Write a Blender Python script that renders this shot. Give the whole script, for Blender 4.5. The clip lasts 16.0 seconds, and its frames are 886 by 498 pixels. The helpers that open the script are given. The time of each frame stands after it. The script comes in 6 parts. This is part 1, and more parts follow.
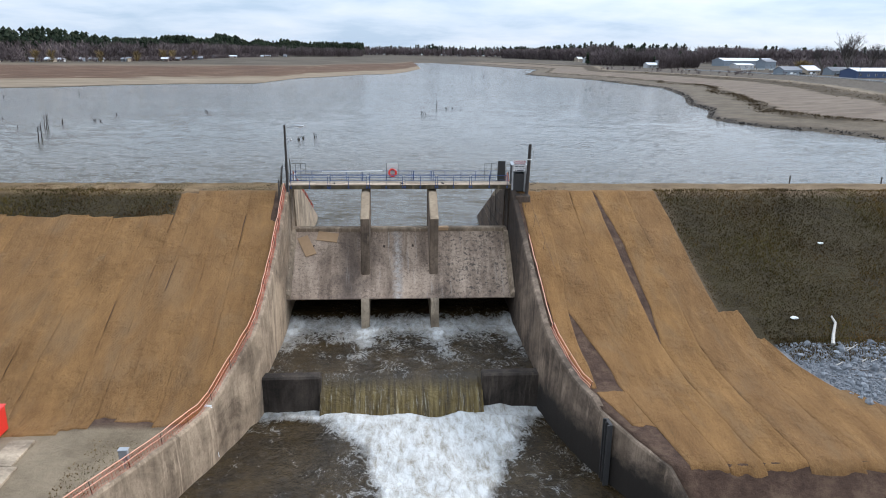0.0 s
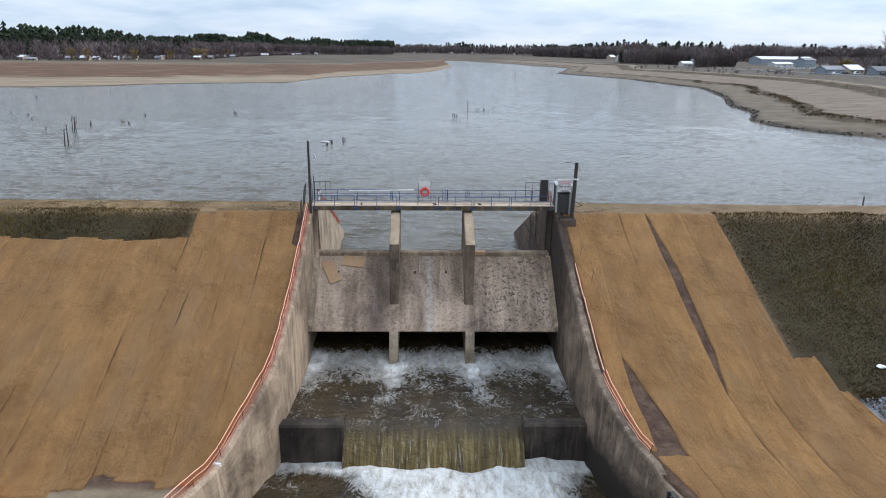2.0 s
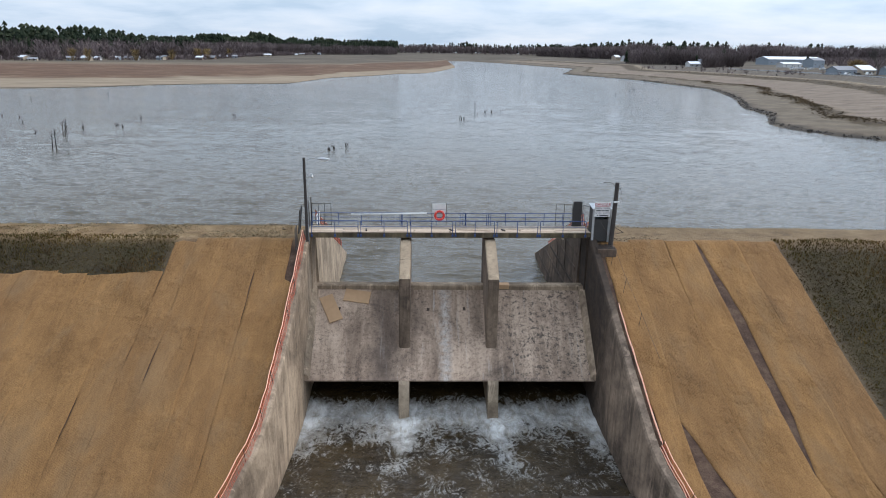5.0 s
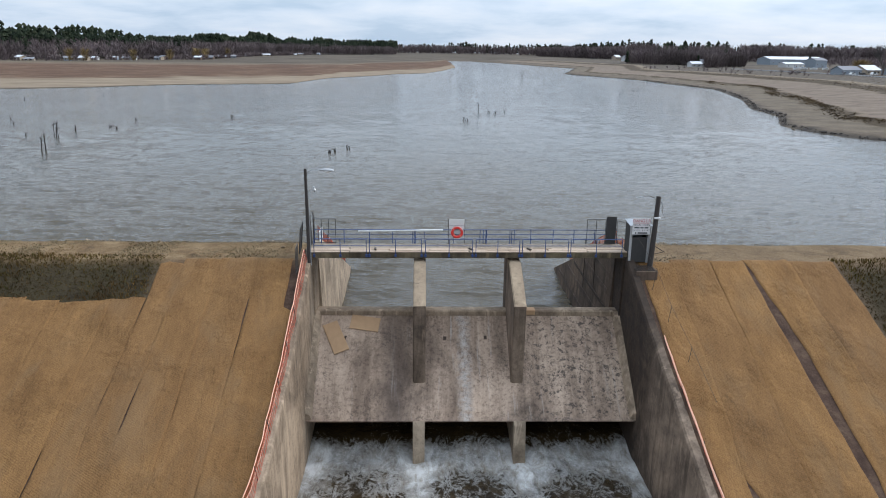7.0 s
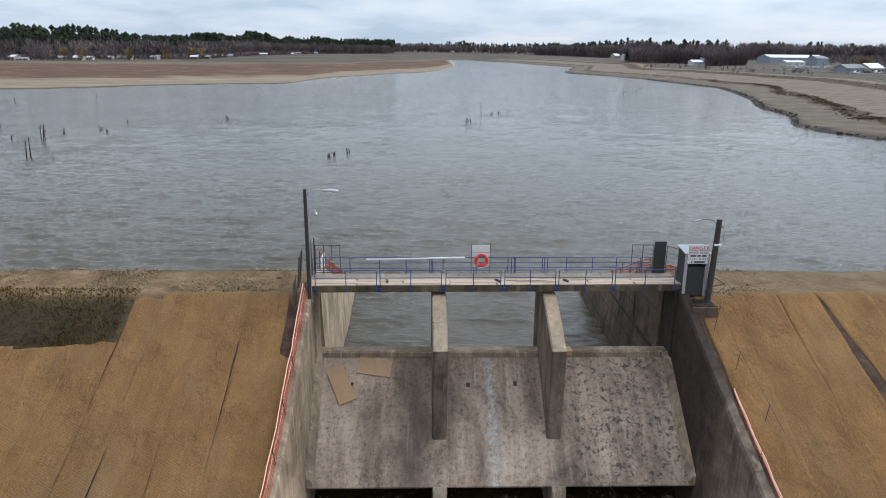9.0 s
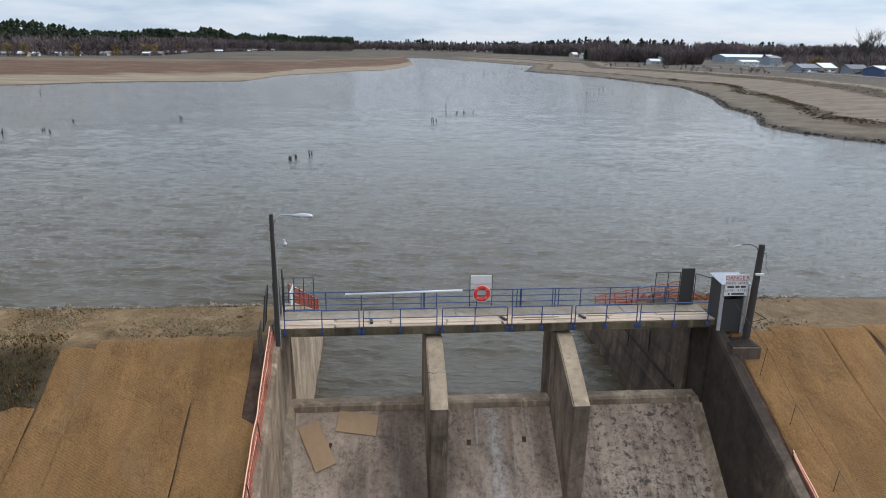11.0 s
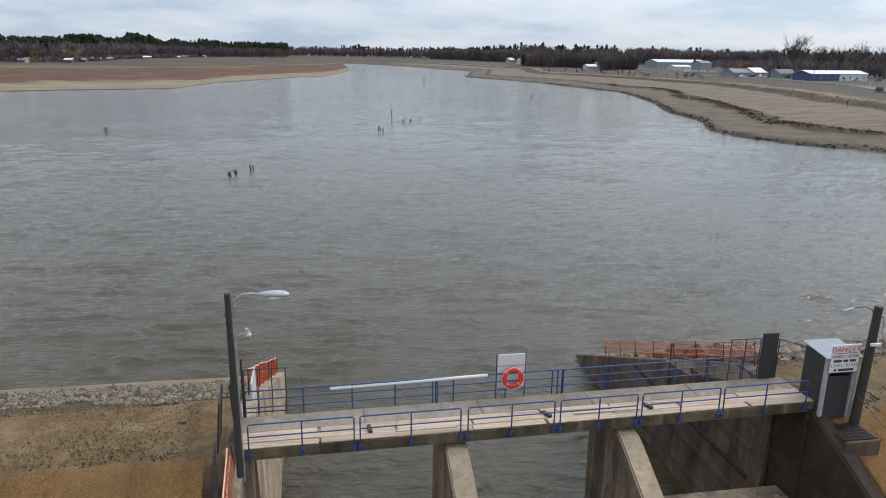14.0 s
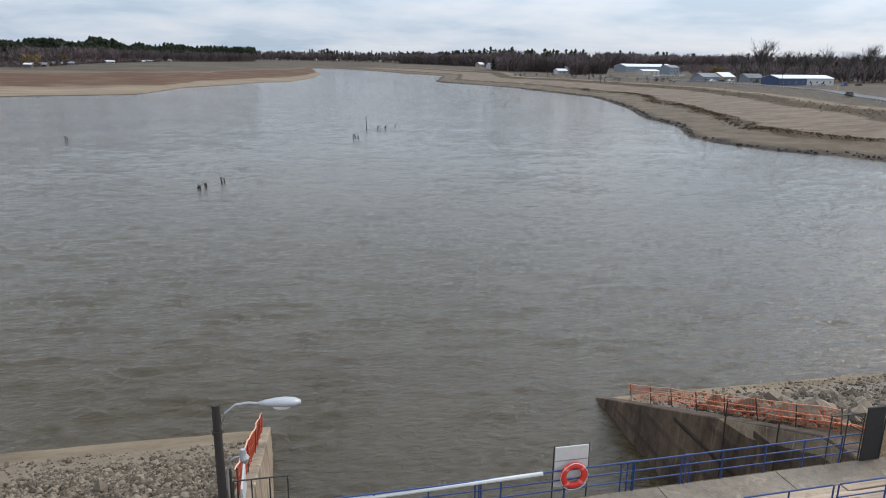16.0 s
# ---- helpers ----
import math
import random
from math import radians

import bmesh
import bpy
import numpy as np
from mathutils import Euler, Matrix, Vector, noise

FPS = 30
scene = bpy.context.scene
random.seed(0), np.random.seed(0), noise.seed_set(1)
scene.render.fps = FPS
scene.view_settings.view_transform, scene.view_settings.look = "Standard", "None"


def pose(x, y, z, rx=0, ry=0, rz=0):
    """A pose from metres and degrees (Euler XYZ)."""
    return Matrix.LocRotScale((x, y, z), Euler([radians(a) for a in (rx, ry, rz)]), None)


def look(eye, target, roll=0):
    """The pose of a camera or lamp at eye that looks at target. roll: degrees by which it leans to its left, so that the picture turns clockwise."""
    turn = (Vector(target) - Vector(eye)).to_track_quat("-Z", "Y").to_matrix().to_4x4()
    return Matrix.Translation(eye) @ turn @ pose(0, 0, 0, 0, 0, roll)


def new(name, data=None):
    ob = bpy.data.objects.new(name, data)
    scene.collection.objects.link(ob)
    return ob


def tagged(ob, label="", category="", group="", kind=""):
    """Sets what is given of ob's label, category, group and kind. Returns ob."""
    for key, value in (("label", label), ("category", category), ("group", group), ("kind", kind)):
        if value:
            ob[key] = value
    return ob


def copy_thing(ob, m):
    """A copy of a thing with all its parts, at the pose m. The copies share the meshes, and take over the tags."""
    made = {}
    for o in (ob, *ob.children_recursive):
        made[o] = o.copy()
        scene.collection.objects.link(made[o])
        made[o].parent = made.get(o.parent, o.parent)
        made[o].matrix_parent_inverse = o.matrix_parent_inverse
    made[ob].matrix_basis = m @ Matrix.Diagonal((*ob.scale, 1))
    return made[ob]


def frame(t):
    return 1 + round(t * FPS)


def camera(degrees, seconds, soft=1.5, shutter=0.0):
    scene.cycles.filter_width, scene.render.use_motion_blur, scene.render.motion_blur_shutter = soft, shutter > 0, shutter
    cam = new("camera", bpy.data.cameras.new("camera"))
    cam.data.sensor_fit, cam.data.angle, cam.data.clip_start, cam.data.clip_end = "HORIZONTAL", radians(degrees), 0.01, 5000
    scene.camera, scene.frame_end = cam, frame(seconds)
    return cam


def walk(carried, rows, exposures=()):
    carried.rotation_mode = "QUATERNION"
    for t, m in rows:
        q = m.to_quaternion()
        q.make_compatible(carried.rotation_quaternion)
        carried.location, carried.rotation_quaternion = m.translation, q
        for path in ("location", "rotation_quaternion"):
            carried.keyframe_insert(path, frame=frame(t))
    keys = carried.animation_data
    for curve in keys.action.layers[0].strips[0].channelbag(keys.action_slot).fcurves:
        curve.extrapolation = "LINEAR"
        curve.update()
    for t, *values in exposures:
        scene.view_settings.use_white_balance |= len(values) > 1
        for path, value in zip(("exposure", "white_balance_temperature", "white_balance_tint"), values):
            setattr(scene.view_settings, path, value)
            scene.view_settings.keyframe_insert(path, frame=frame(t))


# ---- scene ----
cam = camera(63.8, 16.0, soft=1.0)
PATH = [
    (0, (-0.863, -59.688, 18.273), (-0.717, -57.765, 17.743), 0.8),
    (0.5, (-0.846, -58.349, 18.363), (-0.717, -56.425, 17.831), 0.8),
    (1, (-0.915, -56.921, 18.598), (-0.835, -54.995, 18.063), 0.8),
    (1.5, (-0.98, -55.465, 18.863), (-0.904, -53.54, 18.327), 0.8),
    (2, (-1.114, -54.061, 19.096), (-1.047, -52.136, 18.559), 0.8),
    (2.5, (-1.224, -52.704, 19.243), (-1.162, -50.778, 18.706), 0.8),
    (3, (-1.343, -51.349, 19.308), (-1.281, -49.424, 18.771), 0.8),
    (3.5, (-1.415, -50.023, 19.318), (-1.362, -48.097, 18.782), 0.8),
    (4, (-1.523, -48.648, 19.243), (-1.468, -46.722, 18.706), 0.8),
    (6.5, (-2.585, -42.048, 19.089), (-2.525, -40.123, 18.552), 0.8),
    (7, (-2.873, -40.585, 18.976), (-2.812, -38.659, 18.439), 0.8),
    (7.5, (-3.16, -39.021, 18.927), (-3.097, -37.096, 18.389), 0.8),
    (8, (-3.418, -37.434, 18.968), (-3.354, -35.508, 18.431), 0.8),
    (8.5, (-3.683, -35.825, 18.981), (-3.618, -33.899, 18.445), 0.8),
    (8.7, (-3.788, -35.177, 18.97), (-3.724, -33.252, 18.432), 0.7),
    (10.8, (-5.114, -28.674, 18.786), (-4.965, -26.755, 18.244), 1.2),
    (11, (-5.222, -28.089, 18.775), (-5.045, -26.173, 18.232), 1.0),
    (11.5, (-5.557, -26.53, 18.735), (-5.341, -24.618, 18.191), 1.0),
    (12, (-5.852, -25.015, 18.708), (-5.632, -23.102, 18.168), 1.0),
    (12.5, (-6.119, -23.576, 18.695), (-5.874, -21.665, 18.158), 1.0),
    (13, (-6.381, -22.169, 18.659), (-6.135, -20.258, 18.124), 1.0),
    (13.5, (-6.652, -20.827, 18.631), (-6.401, -18.915, 18.1), 0.9),
    (14, (-6.958, -19.386, 18.665), (-6.615, -17.487, 18.139), 0.9),
    (14.5, (-7.202, -17.996, 18.772), (-6.839, -16.1, 18.249), 0.9),
    (15, (-7.46, -16.618, 18.816), (-7.093, -14.722, 18.295), 0.9),
    (15.5, (-7.689, -15.259, 18.872), (-7.32, -13.362, 18.354), 0.9),
    (16, (-7.898, -13.898, 18.944), (-7.474, -12.012, 18.43), 0.9),
]
walk(cam, [(t, look(eye, target, roll)) for t, eye, target, roll in PATH], exposures=[(0, -0.02, 6250, 10), (7, -0.12, 6300, 10), (12, -0.24, 6480, 10), (16, -0.3, 6620, 11)])

# ---- world and sun: a bright overcast afternoon ----
SUN_ELEVATION, SUN_ROTATION = 36.0, 72.0
world = bpy.data.worlds.new("overcast_sky")
scene.world = world
world.use_nodes = True
wt = world.node_tree
wt.nodes.clear()
w_out = wt.nodes.new("ShaderNodeOutputWorld")
w_bg = wt.nodes.new("ShaderNodeBackground")
w_sky = wt.nodes.new("ShaderNodeTexSky")
w_sky.sky_type = "NISHITA"
w_sky.sun_disc = False
w_sky.sun_elevation, w_sky.sun_rotation = radians(SUN_ELEVATION), radians(SUN_ROTATION)
w_sky.air_density, w_sky.dust_density = 1.0, 1.5
w_co = wt.nodes.new("ShaderNodeTexCoord")
w_sep = wt.nodes.new("ShaderNodeSeparateXYZ")
wt.links.new(w_co.outputs["Generated"], w_sep.inputs[0])


def wmath(op, a, b=None):
    n = wt.nodes.new("ShaderNodeMath")
    n.operation = op
    for k, v in enumerate((a, b)):
        if v is None:
            continue
        if isinstance(v, (int, float)):
            n.inputs[k].default_value = v
        else:
            wt.links.new(v, n.inputs[k])
    return n.outputs[0]


# a cloud deck seen in perspective: the direction divided by its height
w_h = wmath("ADD", wmath("MAXIMUM", w_sep.outputs["Z"], 0.0), 0.16)
w_comb = wt.nodes.new("ShaderNodeCombineXYZ")
wt.links.new(wmath("DIVIDE", w_sep.outputs["X"], w_h), w_comb.inputs[0])
wt.links.new(wmath("DIVIDE", w_sep.outputs["Y"], w_h), w_comb.inputs[1])
w_noise = wt.nodes.new("ShaderNodeTexNoise")
w_noise.inputs["Scale"].default_value = 1.0
w_noise.inputs["Detail"].default_value = 7.0
w_noise.inputs["Roughness"].default_value = 0.55
w_noise.inputs["Distortion"].default_value = 0.15
wt.links.new(w_comb.outputs[0], w_noise.inputs["Vector"])
w_ramp = wt.nodes.new("ShaderNodeValToRGB")
w_ramp.color_ramp.elements[0].position, w_ramp.color_ramp.elements[0].color = 0.36, (5.4, 6.8, 8.5, 1)
w_ramp.color_ramp.elements[1].position, w_ramp.color_ramp.elements[1].color = 0.64, (8.5, 9.2, 10.2, 1)
mid = w_ramp.color_ramp.elements.new(0.48)
mid.color = (6.95, 8.1, 9.6, 1)
wt.links.new(w_noise.outputs["Fac"], w_ramp.inputs[0])
w_mix = wt.nodes.new("ShaderNodeMix")
w_mix.data_type = "RGBA"
w_mix.inputs["Factor"].default_value = 0.88
wt.links.new(w_sky.outputs[0], w_mix.inputs["A"])
wt.links.new(w_ramp.outputs[0], w_mix.inputs["B"])
# an overcast sky is brighter overhead and towards the hidden sun
w_z = wmath("MINIMUM", wmath("MAXIMUM", w_sep.outputs["Z"], 0.0), 0.6)
w_sun = wt.nodes.new("ShaderNodeVectorMath")
w_sun.operation = "DOT_PRODUCT"
wt.links.new(w_co.outputs["Generated"], w_sun.inputs[0])
w_sun.inputs[1].default_value = (0.74, 0.36, 0.57)
w_glow = wmath("MULTIPLY", wmath("POWER", wmath("MAXIMUM", w_sun.outputs["Value"], 0.0), 2.5), 1.3)
w_gain = wmath("ADD", wmath("ADD", wmath("MULTIPLY", w_z, 1.25), wmath("MULTIPLY", w_glow, wmath("MULTIPLY", w_z, 3.0))), 1.02)
w_mul = wt.nodes.new("ShaderNodeVectorMath")
w_mul.operation = "SCALE"
wt.links.new(w_mix.outputs["Result"], w_mul.inputs[0])
wt.links.new(w_gain, w_mul.inputs["Scale"])
wt.links.new(w_mul.outputs[0], w_bg.inputs["Color"])
w_bg.inputs["Strength"].default_value = 0.102
wt.links.new(w_bg.outputs[0], w_out.inputs[0])

sun = new("sun", bpy.data.lights.new("sun", "SUN"))
sun.data.energy, sun.data.angle, sun.data.color = 1.4, radians(12), (1.0, 0.89, 0.76)
sun_az = radians(SUN_ROTATION)
sun_dir = Vector((math.sin(sun_az) * math.cos(radians(SUN_ELEVATION)), math.cos(sun_az) * math.cos(radians(SUN_ELEVATION)), math.sin(radians(SUN_ELEVATION))))
sun.matrix_world = look(sun_dir * 300, (0, 0, 0))



# ---- materials ----
class Mat:
    """A small wrapper that wires node materials."""

    def __init__(self, name, rough=0.8, metal=0.0, spec=0.5):
        self.m = bpy.data.materials.new(name)
        self.m.use_nodes = True
        self.t = self.m.node_tree
        self.b = self.t.nodes["Principled BSDF"]
        self.b.inputs["Roughness"].default_value = rough
        self.b.inputs["Metallic"].default_value = metal
        self.b.inputs["Specular IOR Level"].default_value = spec
        self.co = self.t.nodes.new("ShaderNodeTexCoord").outputs["Object"]

    def link(self, a, b):
        self.t.links.new(a, b)

    def scaled(self, scale, turn=0.0):
        n = self.t.nodes.new("ShaderNodeMapping")
        n.inputs["Scale"].default_value = scale
        n.inputs["Rotation"].default_value = (0, 0, turn)
        self.link(self.co, n.inputs["Vector"])
        return n.outputs[0]

    def noise(self, scale, detail=4.0, rough=0.6, distort=0.0, stretch=None, turn=0.0):
        n = self.t.nodes.new("ShaderNodeTexNoise")
        n.inputs["Scale"].default_value = scale
        n.inputs["Detail"].default_value = detail
        n.inputs["Roughness"].default_value = rough
        n.inputs["Distortion"].default_value = distort
        self.link(self.scaled(stretch, turn) if stretch else self.co, n.inputs["Vector"])
        return n.outputs["Fac"]

    def voronoi(self, scale, stretch=None, feature="F1"):
        n = self.t.nodes.new("ShaderNodeTexVoronoi")
        n.feature = feature
        n.inputs["Scale"].default_value = scale
        self.link(self.scaled(stretch) if stretch else self.co, n.inputs["Vector"])
        return n.outputs["Distance"]

    def wave(self, scale, stretch, turn=0.0, distort=1.0):
        n = self.t.nodes.new("ShaderNodeTexWave")
        n.bands_direction = "Y"
        n.inputs["Scale"].default_value = scale
        n.inputs["Distortion"].default_value = distort
        n.inputs["Detail"].default_value = 2.0
        n.inputs["Detail Scale"].default_value = 1.5
        self.link(self.scaled(stretch, turn), n.inputs["Vector"])
        return n.outputs["Fac"]

    def ramp(self, fac, *stops):
        n = self.t.nodes.new("ShaderNodeValToRGB")
        e = n.color_ramp.elements
        while len(e) < len(stops):
            e.new(0.5)
        for k, (p, c) in enumerate(stops):
            e[k].position = p
            e[k].color = (*c, 1) if len(c) == 3 else c
        self.link(fac, n.inputs[0])
        return n.outputs[0]

    def level(self, fac, lo, hi):
        n = self.t.nodes.new("ShaderNodeMapRange")
        n.inputs["From Min"].default_value, n.inputs["From Max"].default_value = lo, hi
        self.link(fac, n.inputs["Value"])
        return n.outputs[0]

    def math(self, op, a, b):
        n = self.t.nodes.new("ShaderNodeMath")
        n.operation = op
        for k, v in enumerate((a, b)):
            if isinstance(v, (int, float)):
                n.inputs[k].default_value = v
            else:
                self.link(v, n.inputs[k])
        return n.outputs[0]

    def mix(self, fac, a, b, mode="MIX"):
        n = self.t.nodes.new("ShaderNodeMix")
        n.data_type, n.blend_type = "RGBA", mode
        for key, v in (("Factor", fac), ("A", a), ("B", b)):
            if isinstance(v, (int, float)):
                n.inputs[key].default_value = v
            elif isinstance(v, tuple):
                n.inputs[key].default_value = (*v, 1)
            else:
                self.link(v, n.inputs[key])
        return n.outputs["Result"]

    def attribute(self, name):
        n = self.t.nodes.new("ShaderNodeAttribute")
        n.attribute_name = name
        return n.outputs["Fac"]

    def xyz(self):
        n = self.t.nodes.new("ShaderNodeSeparateXYZ")
        self.link(self.co, n.inputs[0])
        return n.outputs

    def random(self):
        return self.t.nodes.new("ShaderNodeObjectInfo").outputs["Random"]

    def island(self):
        return self.t.nodes.new("ShaderNodeNewGeometry").outputs["Random Per Island"]

    def color(self, c):
        if isinstance(c, tuple):
            self.b.inputs["Base Color"].default_value = (*c, 1)
        else:
            self.link(c, self.b.inputs["Base Color"])
        return self

    def rough(self, r):
        self.link(r, self.b.inputs["Roughness"])
        return self

    def bump(self, height, strength=0.4, distance=0.05, over=None):
        n = self.t.nodes.new("ShaderNodeBump")
        n.inputs["Strength"].default_value = strength
        n.inputs["Distance"].default_value = distance
        self.link(height, n.inputs["Height"])
        if over is not None:
            self.link(over, n.inputs["Normal"])
        self.link(n.outputs[0], self.b.inputs["Normal"])
        return n.outputs[0]


def plain(name, c, rough=0.6, metal=0.0, vary=0.25, scale=6.0):
    """Paint, metal or timber with blotches and grain."""
    m = Mat(name, rough, metal)
    lo, hi = tuple(v * (1 - vary) for v in c), tuple(min(1, v * (1 + vary)) for v in c)
    m.color(m.mix(m.noise(scale, 6), lo, hi))
    m.bump(m.noise(scale * 9, 3), 0.25, 0.01)
    return m.m


def concrete(name, light, dark, streak=0.6, moss=0.0, stain_shade=0.0):
    m = Mat(name, 0.9, 0, 0.3)
    light, dark = ((r, g * 0.95, b * 0.91) for r, g, b in (light, dark))
    base = m.ramp(m.noise(0.28, 10, 0.68, 0.6), (0.36, dark), (0.5, tuple((a * 0.45 + b * 0.55) for a, b in zip(dark, light))), (0.62, light))
    runs = m.ramp(m.noise(0.9, 8, 0.7, 0.5, (1.3, 1.3, 0.16)), (0.38, (0.35, 0.33, 0.31)), (0.56, (1, 1, 1)))
    c = m.mix(streak, base, runs, "MULTIPLY")
    pits = m.ramp(m.noise(4, 9, 0.78), (0.36, (0.4, 0.38, 0.36)), (0.52, (1, 1, 1)))
    c = m.mix(0.45, c, pits, "MULTIPLY")
    pale = m.level(m.noise(0.8, 6, 0.7, 0.6, (1.8, 1.8, 0.2)), 0.57, 0.66)
    c = m.mix(m.math("MULTIPLY", pale, 0.5), c, tuple(min(1, v * 1.4) for v in light))
    if moss:
        c = m.mix(m.math("MULTIPLY", m.level(m.noise(0.8, 5), 0.55, 0.66), moss), c, (0.09, 0.085, 0.04))
    if stain_shade:
        # brown staining plus shade by the bridge, both in colour, at the wall's head
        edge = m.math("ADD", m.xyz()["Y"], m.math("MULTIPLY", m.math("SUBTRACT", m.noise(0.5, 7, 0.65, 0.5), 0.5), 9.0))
        c = m.mix(m.math("MULTIPLY", m.level(edge, -9.0, -5.0), stain_shade), c, m.ramp(m.noise(1.2, 8, 0.7), (0.35, (0.012, 0.008, 0.006)), (0.65, (0.044, 0.028, 0.018))))
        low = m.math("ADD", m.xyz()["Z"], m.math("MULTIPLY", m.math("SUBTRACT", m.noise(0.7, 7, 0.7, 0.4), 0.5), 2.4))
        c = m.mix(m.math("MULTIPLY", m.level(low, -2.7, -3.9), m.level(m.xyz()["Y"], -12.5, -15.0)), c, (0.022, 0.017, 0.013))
    m.color(c)
    b = m.bump(m.noise(2, 7, 0.7), 0.5, 0.07)
    m.bump(m.noise(22, 4, 0.7), 0.5, 0.02, b)
    return m.m


CONCRETE = concrete("weathered_concrete", (0.40, 0.315, 0.225), (0.15, 0.112, 0.078), 0.55)
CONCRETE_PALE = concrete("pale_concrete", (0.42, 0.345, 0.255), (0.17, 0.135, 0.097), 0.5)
CONCRETE_DARK = concrete("wet_stained_shaded_concrete", (0.135, 0.098, 0.074), (0.045, 0.033, 0.026), 0.7, 0.3)


CONCRETE_BROWN = concrete("brown_stained_shaded_concrete", (0.29, 0.222, 0.164), (0.075, 0.056, 0.042), 0.65, stain_shade=0.92)


def apron_material():
    m = Mat("stained_spillway_concrete", 0.85, 0, 0.35)
    base = m.ramp(m.noise(0.3, 9, 0.66, 0.6, (1.0, 0.55, 0.55)), (0.34, (0.15, 0.108, 0.079)), (0.47, (0.31, 0.226, 0.165)), (0.62, (0.46, 0.345, 0.255)))
    run = m.ramp(m.noise(0.8, 8, 0.7, 0.5, (1.6, 0.16, 0.16)), (0.36, (0.4, 0.37, 0.35)), (0.58, (1, 1, 1)))
    c = m.mix(0.65, base, run, "MULTIPLY")
    white = m.level(m.noise(1.0, 7, 0.7, 0.3, (2.6, 0.2, 0.2)), 0.60, 0.70)
    middle = m.math("ABSOLUTE", m.math("ADD", m.xyz()["X"], m.math("SUBTRACT", 0.75, m.math("MULTIPLY", m.noise(1.2, 6, 0.7), 0.9))), 0.0)
    lime = m.math("MULTIPLY", m.level(middle, 0.5, 0.05), m.level(m.noise(3, 6, 0.75), 0.38, 0.55))
    c = m.mix(m.math("MULTIPLY", m.math("MAXIMUM", m.math("MULTIPLY", white, 0.55), m.math("MULTIPLY", lime, 0.8)), 1.0), c, (0.42, 0.38, 0.34))
    c = m.mix(0.8, c, m.ramp(m.noise(4.5, 9, 0.82), (0.36, (0.36, 0.335, 0.31)), (0.52, (1.08, 1.06, 1.04))), "MULTIPLY")
    spots = m.level(m.noise(3.2, 8, 0.8), 0.53, 0.58)
    x = m.xyz()["X"]
    c = m.mix(m.math("MULTIPLY", m.math("MULTIPLY", spots, 0.85), m.level(x, 2.5, 4.0)), c, (0.045, 0.036, 0.03))
    # a broad damp stain beside the west pier, and peppered dirt in the west bay
    damp_ = m.level(m.math("ABSOLUTE", m.math("ADD", x, m.math("ADD", 4.3, m.math("MULTIPLY", m.math("SUBTRACT", m.noise(0.7, 6, 0.65), 0.5), 2.5))), 0.0), 1.1, 0.4)
    c = m.mix(m.math("MULTIPLY", damp_, 0.45), c, (0.08, 0.058, 0.046))
    pepper = m.math("MULTIPLY", m.level(m.noise(5.5, 8, 0.8, 0.6), 0.52, 0.6), m.level(m.noise(0.45, 5, 0.6), 0.45, 0.6))
    c = m.mix(m.math("MULTIPLY", pepper, 0.7), c, (0.055, 0.042, 0.034))
    m.color(c)
    b = m.bump(m.noise(2.2, 6, 0.7), 0.5, 0.08)
    m.bump(m.noise(16, 5, 0.75), 0.6, 0.03, b)
    return m.m


CONCRETE_STREAKED_SHADE = concrete("streaked_shaded_concrete", (0.15, 0.108, 0.076), (0.06, 0.045, 0.034), 0.8)
APRON = apron_material()



